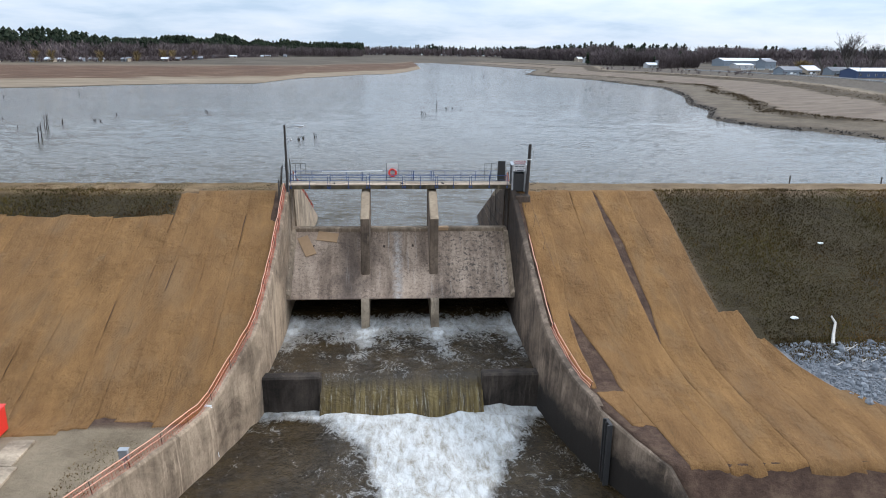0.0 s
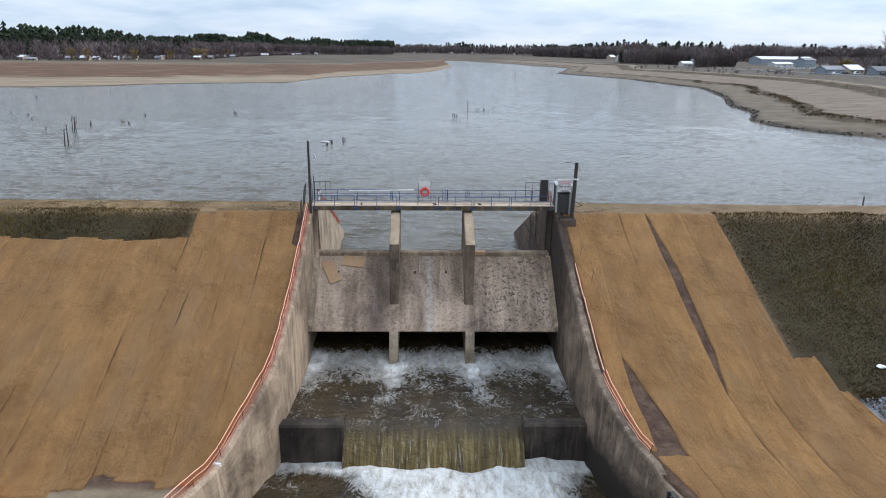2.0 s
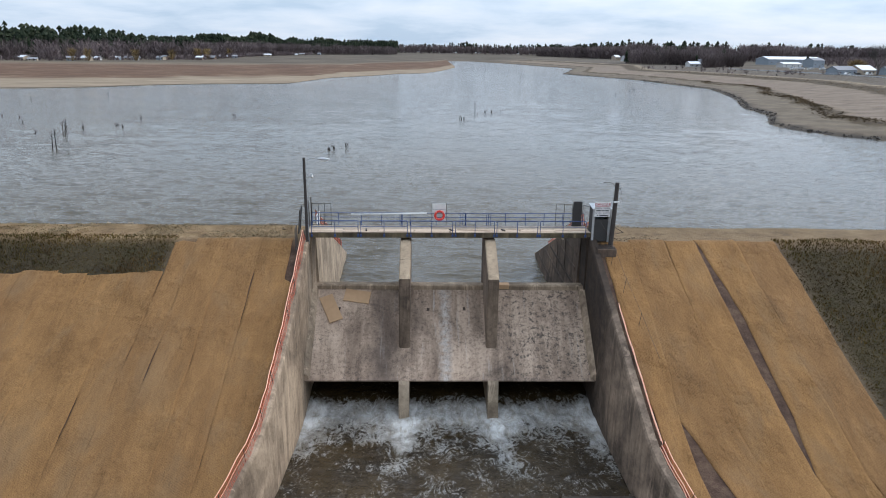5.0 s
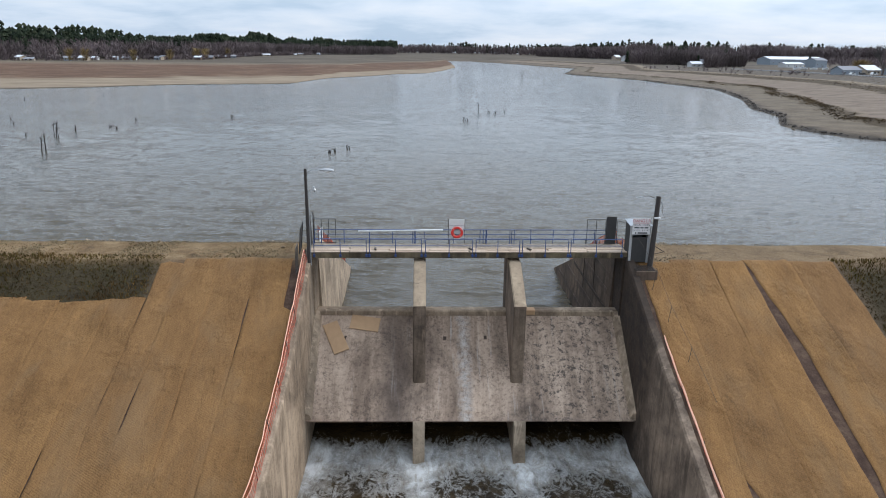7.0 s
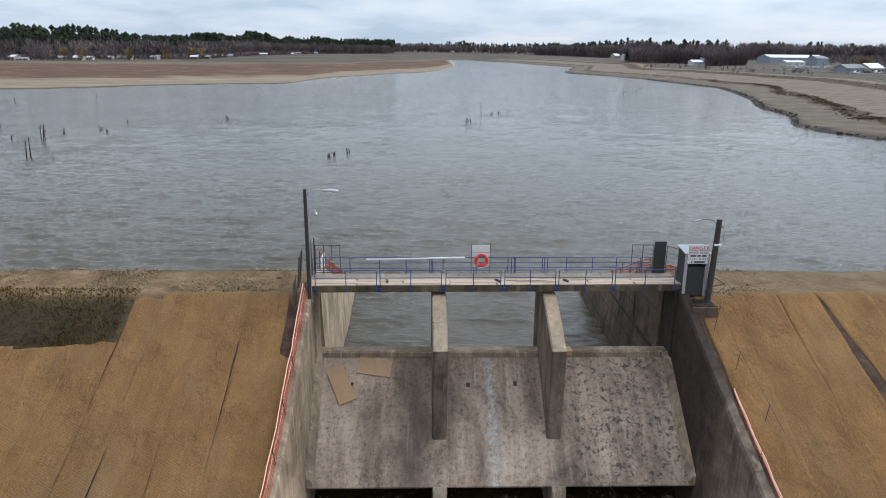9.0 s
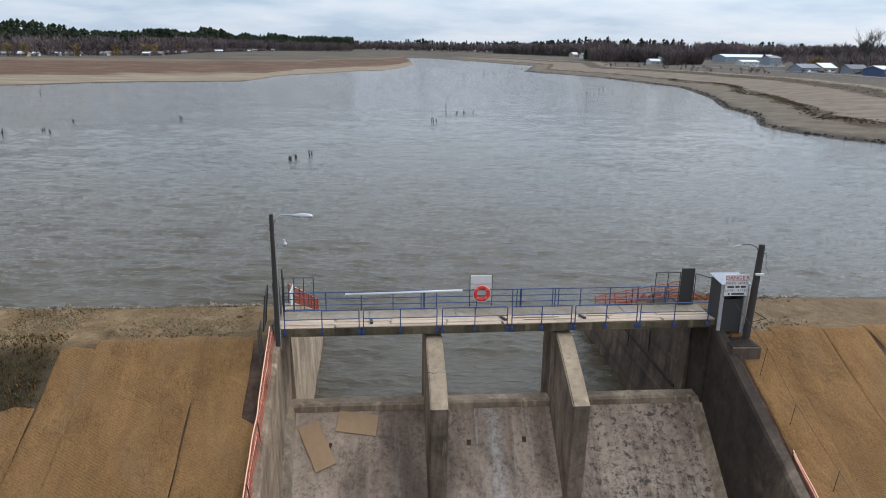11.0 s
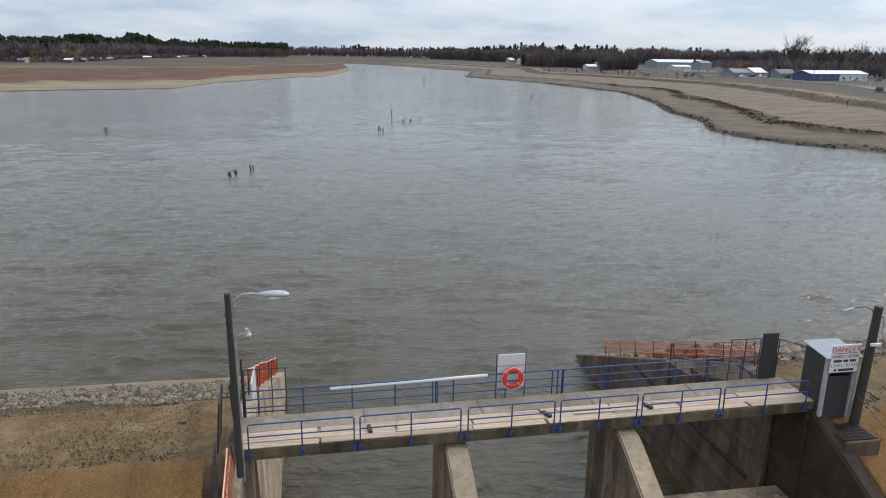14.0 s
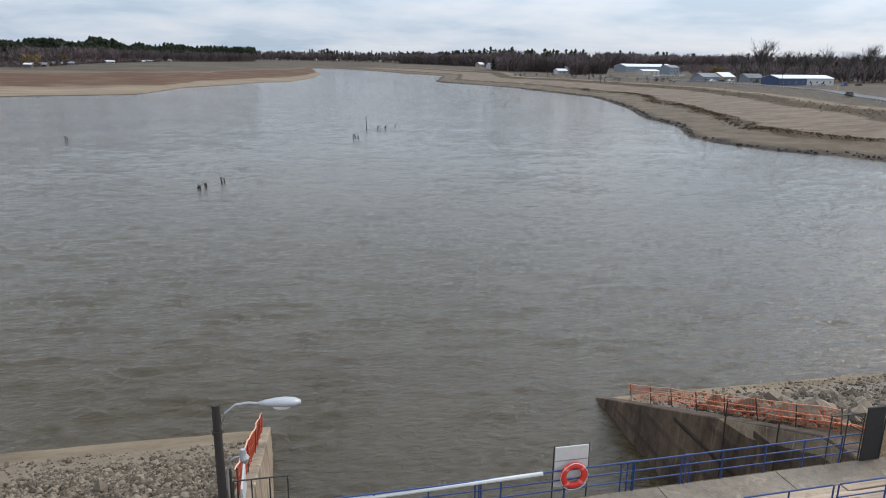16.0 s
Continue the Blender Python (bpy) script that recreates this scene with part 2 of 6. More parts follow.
def ground_material():
    """Sand, dry grass, soil and shingle, by where they lie in the plan."""
    m = Mat("dry_ground", 0.95, 0, 0.2)
    p = m.xyz()
    y, x, z = p["Y"], p["X"], p["Z"]
    sand = m.ramp(m.noise(0.3, 12, 0.72), (0.35, (0.15, 0.112, 0.072)), (0.65, (0.27, 0.208, 0.138)))
    grass = m.ramp(m.noise(0.6, 12, 0.78), (0.35, (0.024, 0.0175, 0.009)), (0.52, (0.046, 0.034, 0.0165)), (0.68, (0.032, 0.027, 0.011)))
    soil = m.ramp(m.noise(0.8, 9, 0.75), (0.35, (0.038, 0.021, 0.015)), (0.5, (0.072, 0.042, 0.028)), (0.66, (0.12, 0.076, 0.05)))
    gravel = m.ramp(m.voronoi(3.2), (0.1, (0.12, 0.12, 0.124)), (0.55, (0.2, 0.2, 0.204)))
    turf = m.ramp(m.noise(0.01, 9, 0.7), (0.35, (0.0444, 0.0333, 0.0222)), (0.6, (0.0962, 0.074, 0.0503)))
    c = m.mix(m.attribute("grass"), sand, grass)
    c = m.mix(m.attribute("soil"), c, soil)
    c = m.mix(m.attribute("gravel"), c, gravel)
    # flats of the west shore: sand, a rust-brown marsh belt, pale stubble
    w = m.math("ADD", m.math("MULTIPLY", m.attribute("west_inland"), 600.0), m.math("MULTIPLY", m.noise(0.02, 8, 0.65, 0.0, (0.6, 2.2, 1)), 130.0))
    rust = m.ramp(m.noise(0.05, 8, 0.7, 0, (0.7, 2.2, 1)), (0.35, (0.055, 0.026, 0.013)), (0.55, (0.105, 0.055, 0.029)), (0.68, (0.18, 0.13, 0.083)))
    belt_w = m.math("MULTIPLY", m.level(w, 140, 170), m.level(w, 450, 380))
    c = m.mix(m.level(m.attribute("west_inland"), 0.004, 0.012), c, m.ramp(m.noise(0.04, 8, 0.65, 0, (0.7, 2.2, 1)), (0.35, (0.15, 0.11, 0.072)), (0.65, (0.255, 0.195, 0.13))))
    c = m.mix(m.math("MULTIPLY", m.level(m.attribute("west_inland"), 0.0005, 0.002), m.level(m.attribute("west_inland"), 0.009, 0.005)), c, (0.05, 0.037, 0.025))
    c = m.mix(belt_w, c, rust)
    # terraces of the east shore: grey-brown beach, two overgrown scarps, pale sand between
    e = m.math("ADD", m.math("MULTIPLY", m.attribute("east_inland"), 200.0), m.math("MULTIPLY", m.math("SUBTRACT", m.noise(0.05, 7, 0.6), 0.5), 16.0))
    beach = m.ramp(m.noise(0.15, 10, 0.72), (0.35, (0.08, 0.06, 0.04)), (0.65, (0.15, 0.115, 0.078)))
    scarp = m.ramp(m.noise(0.5, 8, 0.7), (0.35, (0.03, 0.02, 0.011)), (0.65, (0.085, 0.058, 0.03)))
    c = m.mix(m.math("MULTIPLY", m.level(m.attribute("east_inland"), 0.0002, 0.002), m.level(e, 22, 18)), c, beach)
    c = m.mix(m.math("MULTIPLY", m.level(m.attribute("east_inland"), 0.0002, 0.001), m.level(e, 4.0, 0.0)), c, (0.0259, 0.0207, 0.0163))
    c = m.mix(m.math("MULTIPLY", m.level(e, 17.5, 19.0), m.level(e, 26, 22)), c, scarp)
    c = m.mix(m.math("MULTIPLY", m.level(e, 55, 59), m.level(e, 75, 69)), c, scarp)
    terrace = m.ramp(m.noise(0.12, 10, 0.72, 0.3, (0.8, 1.6, 1)), (0.33, (0.098, 0.070, 0.049)), (0.5, (0.15, 0.111, 0.080)), (0.67, (0.205, 0.158, 0.118)))
    c = m.mix(m.math("MULTIPLY", m.level(e, 22, 27), m.level(e, 60, 56)), c, terrace)
    verge = m.ramp(m.noise(0.35, 10, 0.8), (0.36, (0.035, 0.027, 0.019)), (0.5, (0.078, 0.06, 0.043)), (0.64, (0.15, 0.12, 0.09)))
    c = m.mix(m.level(e, 74, 82), c, verge)
    c = m.mix(m.attribute("crest"), c, m.ramp(m.noise(0.55, 10, 0.78, 0.4), (0.34, (0.075, 0.045, 0.02)), (0.5, (0.165, 0.104, 0.05)), (0.68, (0.27, 0.19, 0.105))))
    c = m.mix(m.attribute("turf"), c, turf)
    m.color(c)
    b = m.bump(m.noise(1.0, 10, 0.75), 0.9, 0.25)
    m.bump(m.noise(14, 4, 0.7), 0.5, 0.03, b)
    return m.m


GROUND = ground_material()


def lake_material():
    m = Mat("rippled_lake_water", 0.07, 0, 0.5)
    m.b.inputs["IOR"].default_value = 1.34
    m.color(m.ramp(m.noise(0.02, 5, 0.6), (0.35, (0.047, 0.034, 0.015)), (0.65, (0.060, 0.045, 0.023))))
    # gusts roughen the water in long drifting patches
    gusts = m.level(m.noise(0.035, 5, 0.6, 0.4, (0.7, 1.5, 1), 0.5), 0.3, 0.7)
    swell = m.bump(m.noise(0.8, 4, 0.55, 0.5, (0.6, 1.35, 1), -0.12), 0.8, 0.12)
    chop = m.bump(m.math("MULTIPLY", m.noise(2.1, 5, 0.6, 0.6, (0.65, 1.3, 1), 0.06), m.math("MULTIPLY", m.math("ADD", m.math("MULTIPLY", gusts, 0.4), 0.6), m.math("ADD", 0.75, m.level(m.xyz()["Y"], 130, 15)))), 0.85, 0.14, swell)
    m.bump(m.noise(5.0, 4, 0.6, 0.4, (0.7, 1.2, 1), 0.15), 0.6, 0.03, chop)
    return m.m


LAKE = lake_material()


def race_material(falling=False):
    """Turbid tailwater; the foam lies where the water is broken. Where it falls it thins to olive streaks and torn threads."""
    m = Mat("falling_green_water" if falling else "foaming_tailwater", 0.15, 0, 0.5)
    m.b.inputs["IOR"].default_value = 1.33
    murk = m.ramp(m.noise(0.5, 5, 0.6), (0.35, (0.019, 0.012, 0.0048)), (0.65, (0.044, 0.028, 0.011)))
    f = m.math("ADD", m.math("MULTIPLY", m.attribute("foam"), 0.95), m.math("MULTIPLY", m.math("SUBTRACT", m.noise(0.6, 3, 0.5, 0.6), 0.5), 0.9))
    lace = m.noise(0.85, 6, 0.62, 1.8, (1.2, 0.75, 1))
    ridge = m.math("MULTIPLY", m.math("ABSOLUTE", m.math("SUBTRACT", lace, 0.5), 0.0), 2.6)
    fine = m.noise(3.5, 8, 0.75, 1.0)
    broken = m.level(m.math("SUBTRACT", m.math("ADD", m.math("MULTIPLY", f, 0.85), m.math("MULTIPLY", m.math("SUBTRACT", fine, 0.5), 1.0)), ridge), 0.05, 0.6)
    torn = m.math("MULTIPLY", m.math("SUBTRACT", m.noise(1.1, 7, 0.68, 1.2, (1.0, 0.6, 1)), 0.5), 0.9)
    solid = m.level(m.math("ADD", m.attribute("foam"), torn), 0.42, 0.8)
    mask = m.math("MAXIMUM", m.math("MULTIPLY", broken, 0.8), solid)
    froth = m.ramp(m.noise(1.5, 10, 0.76, 0.35, (1.3, 0.5, 1)), (0.33, (0.22, 0.185, 0.135)), (0.45, (0.41, 0.385, 0.345)), (0.58, (0.57, 0.56, 0.535)))
    c = m.mix(mask, murk, froth)
    if falling:
        drop = m.attribute("drop")
        streak = m.ramp(m.noise(1.6, 6, 0.65, 0.25, (2.6, 0.22, 0.16)), (0.34, (0.034, 0.021, 0.005)), (0.5, (0.088, 0.057, 0.013)), (0.64, (0.165, 0.118, 0.04)))
        thread = m.math("MULTIPLY", m.level(m.noise(2.4, 6, 0.7, 0.2, (2.8, 0.3, 0.12)), 0.57, 0.7), m.level(drop, 0.3, 1.0))
        c = m.mix(drop, c, m.mix(m.math("MULTIPLY", thread, 0.55), streak, (0.5, 0.45, 0.33)))
    m.color(c)
    m.rough(m.level(mask, -0.2, 1.3))
    b = m.bump(m.noise(1.6, 6, 0.65, 0.8), 0.75, 0.24)
    m.bump(m.noise(7, 5, 0.7, 0.6), 0.5, 0.06, b)
    return m.m


RACE = race_material()


FALL = race_material(True)


def blanket_material():
    m = Mat("straw_erosion_blanket", 0.95, 0, 0.15)
    base = m.ramp(m.noise(0.6, 9, 0.7, 0.3, (1.4, 0.35, 1)), (0.3, (0.168, 0.088, 0.035)), (0.66, (0.268, 0.147, 0.060)))
    tone = m.mix(m.random(), (0.9, 0.9, 0.92), (1.06, 1.05, 1.0))
    c = m.mix(1.0, base, tone, "MULTIPLY")
    fibre = m.ramp(m.noise(14, 6, 0.8, 0, (1.6, 0.7, 1)), (0.34, (0.5, 0.47, 0.42)), (0.56, (1.06, 1.05, 1.02)))
    c = m.mix(0.8, c, fibre, "MULTIPLY")
    grey = m.level(m.noise(0.35, 6, 0.65, 0.3, (1.5, 0.5, 1)), 0.5, 0.72)
    c = m.mix(m.math("MULTIPLY", grey, 0.45), c, (0.17, 0.115, 0.066))
    # woven ridges, flattened in places
    weave = m.math("MULTIPLY", m.wave(3.4, (1, 1, 1), 0.5, 4.0), m.level(m.noise(0.5, 5, 0.6), 0.35, 0.6))
    c = m.mix(m.math("MULTIPLY", weave, 0.16), c, (0.10, 0.055, 0.024))
    fleck = m.level(m.noise(7, 7, 0.8, 0.6, (1.5, 0.8, 1)), 0.6, 0.68)
    c = m.mix(m.math("MULTIPLY", fleck, 0.5), c, (0.07, 0.04, 0.018))
    damp = m.level(m.noise(0.9, 6, 0.7, 0.5, (2.4, 0.5, 1)), 0.62, 0.72)
    c = m.mix(m.math("MULTIPLY", damp, 0.45), c, (0.085, 0.05, 0.024))
    m.color(c)
    b = m.bump(m.noise(1.3, 7, 0.7, 0.4, (1.8, 0.6, 1)), 0.8, 0.2)
    folds = m.math("MULTIPLY", m.level(m.noise(0.35, 4, 0.6), 0.5, 0.65), m.noise(2.6, 4, 0.6, 1.2, (2.6, 0.6, 1), 0.2))
    b = m.bump(folds, 0.9, 0.22, b)
    b = m.bump(weave, 0.35, 0.04, b)
    m.bump(m.noise(20, 5, 0.8, 0, (1.6, 0.8, 1)), 0.7, 0.04, b)
    return m.m


BLANKET = blanket_material()
BLUE = plain("blue_painted_steel", (0.02, 0.048, 0.15), 0.5, 0.0, 0.3)
RUST = plain("brown_rusted_steel", (0.05, 0.038, 0.032), 0.7, 0.3)
POLE = plain("dark_weathered_pole", (0.035, 0.028, 0.024), 0.85)
GALV = plain("galvanised_metal", (0.36, 0.37, 0.38), 0.5, 0.5)
WHITE = plain("white_paint", (0.6, 0.6, 0.58), 0.5, 0, 0.1)
GREY = plain("grey_paint", (0.22, 0.225, 0.23), 0.6)
SLATE = plain("dark_slate_paint", (0.033, 0.03, 0.028), 0.85)
def plank_material():
    m = Mat("cream_deck_planks", 0.8, 0, 0.3)
    grain = m.ramp(m.noise(1.6, 8, 0.7, 0.3, (0.25, 5, 3)), (0.34, (0.25, 0.182, 0.13)), (0.5, (0.42, 0.322, 0.24)), (0.66, (0.50, 0.40, 0.31)))
    c = m.mix(1.0, grain, m.mix(m.random(), (0.8, 0.78, 0.76), (1.08, 1.06, 1.03)), "MULTIPLY")
    c = m.mix(m.math("MULTIPLY", m.level(m.noise(2.2, 7, 0.75), 0.56, 0.68), 0.55), c, (0.13, 0.098, 0.07))
    m.color(c)
    m.bump(m.noise(6, 5, 0.7, 0.2, (0.3, 5, 3)), 0.4, 0.015)
    return m.m


DECK = plank_material()
DECK_GREY = concrete("grey_deck_concrete", (0.27, 0.235, 0.19), (0.17, 0.145, 0.112), 0.2)
BEAM = concrete("olive_grey_beam", (0.16, 0.13, 0.08), (0.045, 0.036, 0.024), 0.7)
PLYWOOD = plain("weathered_plywood", (0.38, 0.235, 0.125), 0.85, 0, 0.2, 3.0)
RED = plain("red_plastic", (0.62, 0.03, 0.02), 0.4, 0, 0.15)
ORANGE = plain("orange_barrier_mesh", (0.62, 0.115, 0.035), 0.6, 0, 0.25)
ORANGE_PALE = plain("sun_bleached_orange_net", (0.60, 0.24, 0.12), 0.6, 0, 0.25)
BARK = plain("grey_bark", (0.09, 0.075, 0.065), 0.95, 0, 0.4)
DEADWOOD = plain("bleached_driftwood", (0.46, 0.42, 0.37), 0.9, 0, 0.3)
STUMP = plain("wet_dark_stump", (0.012, 0.01, 0.009), 0.8)


# ---- mesh helpers ----
def part(name, bm, material, parent=None, label="", smooth=False):
    me = bpy.data.meshes.new(name)
    bm.normal_update()
    bm.to_mesh(me)
    bm.free()
    for material_ in (material if isinstance(material, (list, tuple)) else [material]):
        me.materials.append(material_)
    if smooth:
        me.polygons.foreach_set("use_smooth", [True] * len(me.polygons))
    ob = new(name, me)
    if parent is not None:
        ob.parent = parent
    if label:
        ob["label"] = label
    return ob


def holder(name, at, label, category, group="", kind=""):
    ob = new(name)
    ob.matrix_world = Matrix.Translation(at) if not isinstance(at, Matrix) else at
    ob.empty_display_size = 0.2
    return tagged(ob, label, category, group, kind)


def box(bm, x0, x1, y0, y1, z0, z1, bevel=0.0, m=None):
    verts = [bm.verts.new((x, y, z)) for x in (x0, x1) for y in (y0, y1) for z in (z0, z1)]
    faces = [bm.faces.new([verts[i] for i in f]) for f in ((0, 1, 3, 2), (4, 6, 7, 5), (0, 4, 5, 1), (2, 3, 7, 6), (0, 2, 6, 4), (1, 5, 7, 3))]
    if bevel:
        edges = list({e for f in faces for e in f.edges})
        out = bmesh.ops.bevel(bm, geom=edges, offset=bevel, segments=1, affect="EDGES")
        verts = list({v for f in out["faces"] for v in f.verts} | {v for v in verts if v.is_valid})
    if m is not None:
        bmesh.ops.transform(bm, matrix=m, verts=verts)
    return bm


def boxed(*args, bevel=0.0, m=None):
    return box(bmesh.new(), *args, bevel=bevel, m=m)


def tube(bm, points, radii, sides=6, caps=True):
    """A round bar through points."""
    points = [Vector(p) for p in points]
    if isinstance(radii, (int, float)):
        radii = [radii] * len(points)
    rings = []
    for i, p in enumerate(points):
        d = (points[min(i + 1, len(points) - 1)] - points[max(i - 1, 0)]).normalized()
        a = d.cross(Vector((0, 0, 1)) if abs(d.z) < 0.9 else Vector((1, 0, 0))).normalized()
        b = d.cross(a)
        rings.append([bm.verts.new(p + radii[i] * (math.cos(k * math.tau / sides) * a + math.sin(k * math.tau / sides) * b)) for k in range(sides)])
    for r, s in zip(rings, rings[1:]):
        for k in range(sides):
            bm.faces.new((r[k], r[(k + 1) % sides], s[(k + 1) % sides], s[k]))
    if caps:
        bm.faces.new(rings[0][::-1])
        bm.faces.new(rings[-1])
    return bm


def tubed(points, radii, sides=6):
    return tube(bmesh.new(), points, radii, sides)


def prism(bm, outline, axis, lo, hi):
    """An outline extruded along an axis ('x': points are y, z; 'z': x, y; 'y': x, z)."""
    def at(p, v):
        return {"x": (v, p[0], p[1]), "y": (p[0], v, p[1]), "z": (p[0], p[1], v)}[axis]
    a, b = [bm.verts.new(at(p, lo)) for p in outline], [bm.verts.new(at(p, hi)) for p in outline]
    n = len(outline)
    for k in range(n):
        bm.faces.new((a[k], a[(k + 1) % n], b[(k + 1) % n], b[k]))
    bm.faces.new(a[::-1])
    bm.faces.new(b)
    bmesh.ops.recalc_face_normals(bm, faces=bm.faces)
    return bm


def sheet(name, xs, ys, height, material, attributes=None, parent=None, smooth=True):
    """A grid over xs and ys: height(X, Y) gives x, y, z arrays; attributes: name -> array of the grid's shape."""
    X, Y = np.meshgrid(np.asarray(xs, float), np.asarray(ys, float))
    P = np.stack(height(X, Y), -1)
    rows, cols = X.shape
    me = bpy.data.meshes.new(name)
    i = (np.arange(rows - 1)[:, None] * cols + np.arange(cols - 1)).ravel()
    quads = np.stack([i, i + 1, i + cols + 1, i + cols], -1)
    me.from_pydata(P.reshape(-1, 3).tolist(), [], quads.tolist())
    me.polygons.foreach_set("use_smooth", [smooth] * len(me.polygons))
    for key, values in (attributes(P[..., 0], P[..., 1], P[..., 2]) if attributes else {}).items():
        me.attributes.new(key, "FLOAT", "POINT").data.foreach_set("value", np.clip(values, 0, 1).astype(np.float32).ravel())
    me.materials.append(material)
    ob = new(name, me)
    ob.parent = parent
    return ob


def fbm(X, Y, seed=0, octaves=4, scale=1.0, gain=0.5):
    """Smooth value noise on arrays, about -1 to 1."""
    X, Y = np.asarray(X, float), np.asarray(Y, float)
    rng = np.random.RandomState(seed)
    table = rng.uniform(-1, 1, (256, 256))
    out, amp, total = np.zeros_like(X), 1.0, 0.0
    for o in range(octaves):
        u, v = X * scale * 2**o + 17.3 * o, Y * scale * 2**o - 9.1 * o
        i, j = np.floor(u).astype(int), np.floor(v).astype(int)
        f, g = u - i, v - j
        f, g = f * f * (3 - 2 * f), g * g * (3 - 2 * g)
        a, b = table[i % 256, j % 256], table[(i + 1) % 256, j % 256]
        c, d = table[i % 256, (j + 1) % 256], table[(i + 1) % 256, (j + 1) % 256]
        out += amp * ((a * (1 - f) + b * f) * (1 - g) + (c * (1 - f) + d * f) * g)
        total += amp
        amp *= gain
    return out / total


def step(v, lo, hi):
    t = np.clip((v - lo) / (hi - lo), 0, 1)
    return t * t * (3 - 2 * t)


# ---- the plan ----
DECK_Z, CREST, LEVEL_BASIN, LEVEL_TAIL = 7.5, 6.9, -3.3, -5.65
SLOPE = 0.45


def wall_left(y):
    """Distance of the left channel wall's inner face from the middle."""
    return np.interp(-np.asarray(y, float), [0, 8, 13, 15, 18, 21, 24.5, 30, 70], [9.2, 9.2, 9.35, 9.6, 10.5, 11.45, 12.7, 15.2, 34])


def wall_right(y):
    return np.interp(-np.asarray(y, float), [0, 8, 13, 15, 18, 20.3, 23, 25.5, 30, 70], [9.2, 9.2, 9.25, 9.3, 9.75, 10.2, 11.1, 12.1, 14.2, 34])


def bank(sign, y):
    """Height of the bank at either side of the chute."""
    y = np.asarray(y, float)
    west = np.maximum(CREST + SLOPE * y, -2.5)
    east = np.interp(-y, [0, 16, 20, 24, 28, 29.5, 33, 60], [CREST, -0.3, -1.3, -1.8, -2.25, -3.6, -5.2, -5.2])
    return np.where(np.asarray(sign) < 0, west, east)


LEFT_SHORE = ([-3000, -1000, -400, -260, -181, -160, -144, -121, -78, -67, -40, -24, -1, 16, 37, 41.5, 42], [150, 200, 240, 270, 291, 307, 329, 348, 366, 452, 510, 559, 584, 668, 835, 1135, 9000])
RIGHT_SHORE = ([-200, 20, 60, 102, 119, 130, 147, 160, 189, 221, 273, 327, 367, 432, 495, 543, 615, 849, 939, 1101, 1305, 1500, 3000], [180, 165, 138, 116, 110, 101, 97.5, 98.6, 112.5, 118, 137.6, 152.7, 162, 158, 156, 145, 125, 183, 162, 143, 94, 80, 60])


def ground_height(X, Y):
    dam = np.where(Y < 0, bank(X, Y), np.minimum(CREST, CREST - 0.41 * (Y - 4.2)))
    dam = dam + 0.10 * fbm(X, Y, 3, 4, 0.35) * step(np.abs(X), 10, 12) * step(np.abs(Y - 2), 1, 3)
    behind = Y - np.interp(X, *LEFT_SHORE)
    left = np.where(behind > 0, 0.35 * step(behind, 0, 6) + 0.011 * np.clip(behind, 0, 700), 0.05 * behind)
    off = X - np.interp(Y, *RIGHT_SHORE)
    wob = fbm(X, Y, 5, 3, 0.03) * 4
    right = 0.9 * step(off, 0, 3) + 0.7 * step(off, 3, 16) + 0.9 * step(off + wob, 17, 22) + 1.6 * step(off, 24, 60) + 1.2 * step(off + wob, 62, 72) + 1.2 * step(off, 75, 120)
    right = np.where(off > 0, right, 0.08 * off)
    end = (Y - 1380 - 100 * fbm(X, Y, 8, 3, 0.004)) * 0.008
    far = np.maximum(np.maximum(left, right), np.minimum(end, 8))
    rough = 0.12 * fbm(X, Y, 11, 4, 0.12) * step(far, 0.4, 1.2)
    far = np.maximum(far, -2.5) + rough
    return np.where(Y > 5, np.maximum(dam, far), dam)


def ground_shape(U, V):
    """Columns next to the channel follow its walls; between the walls lies the bed."""
    wall = np.where(U < 0, wall_left(V), wall_right(V)) + 0.25
    shift = (wall - 9.45) * np.clip(1 - (np.abs(U) - 9.45) / 60, 0, 1)
    X = U + np.sign(U) * np.where(np.abs(U) < 9.6, 0, shift)
    X = np.where(np.abs(U) < 9.6, U * wall / 9.45, X)
    Z = ground_height(X, V)
    bed = np.where(V > -14, -4.4, -7.0)
    inside = (np.abs(U) <= 9.5) & (V < 21.5)
    Z = np.where(inside & (V < 2.2), bed, np.where(inside, np.minimum(Z, -2.4), Z))
    return X, V, Z


def grown(start, first, ratio, end):
    out, d = [start], first
    while out[-1] < end:
        out.append(out[-1] + d)
        d *= ratio
    return out


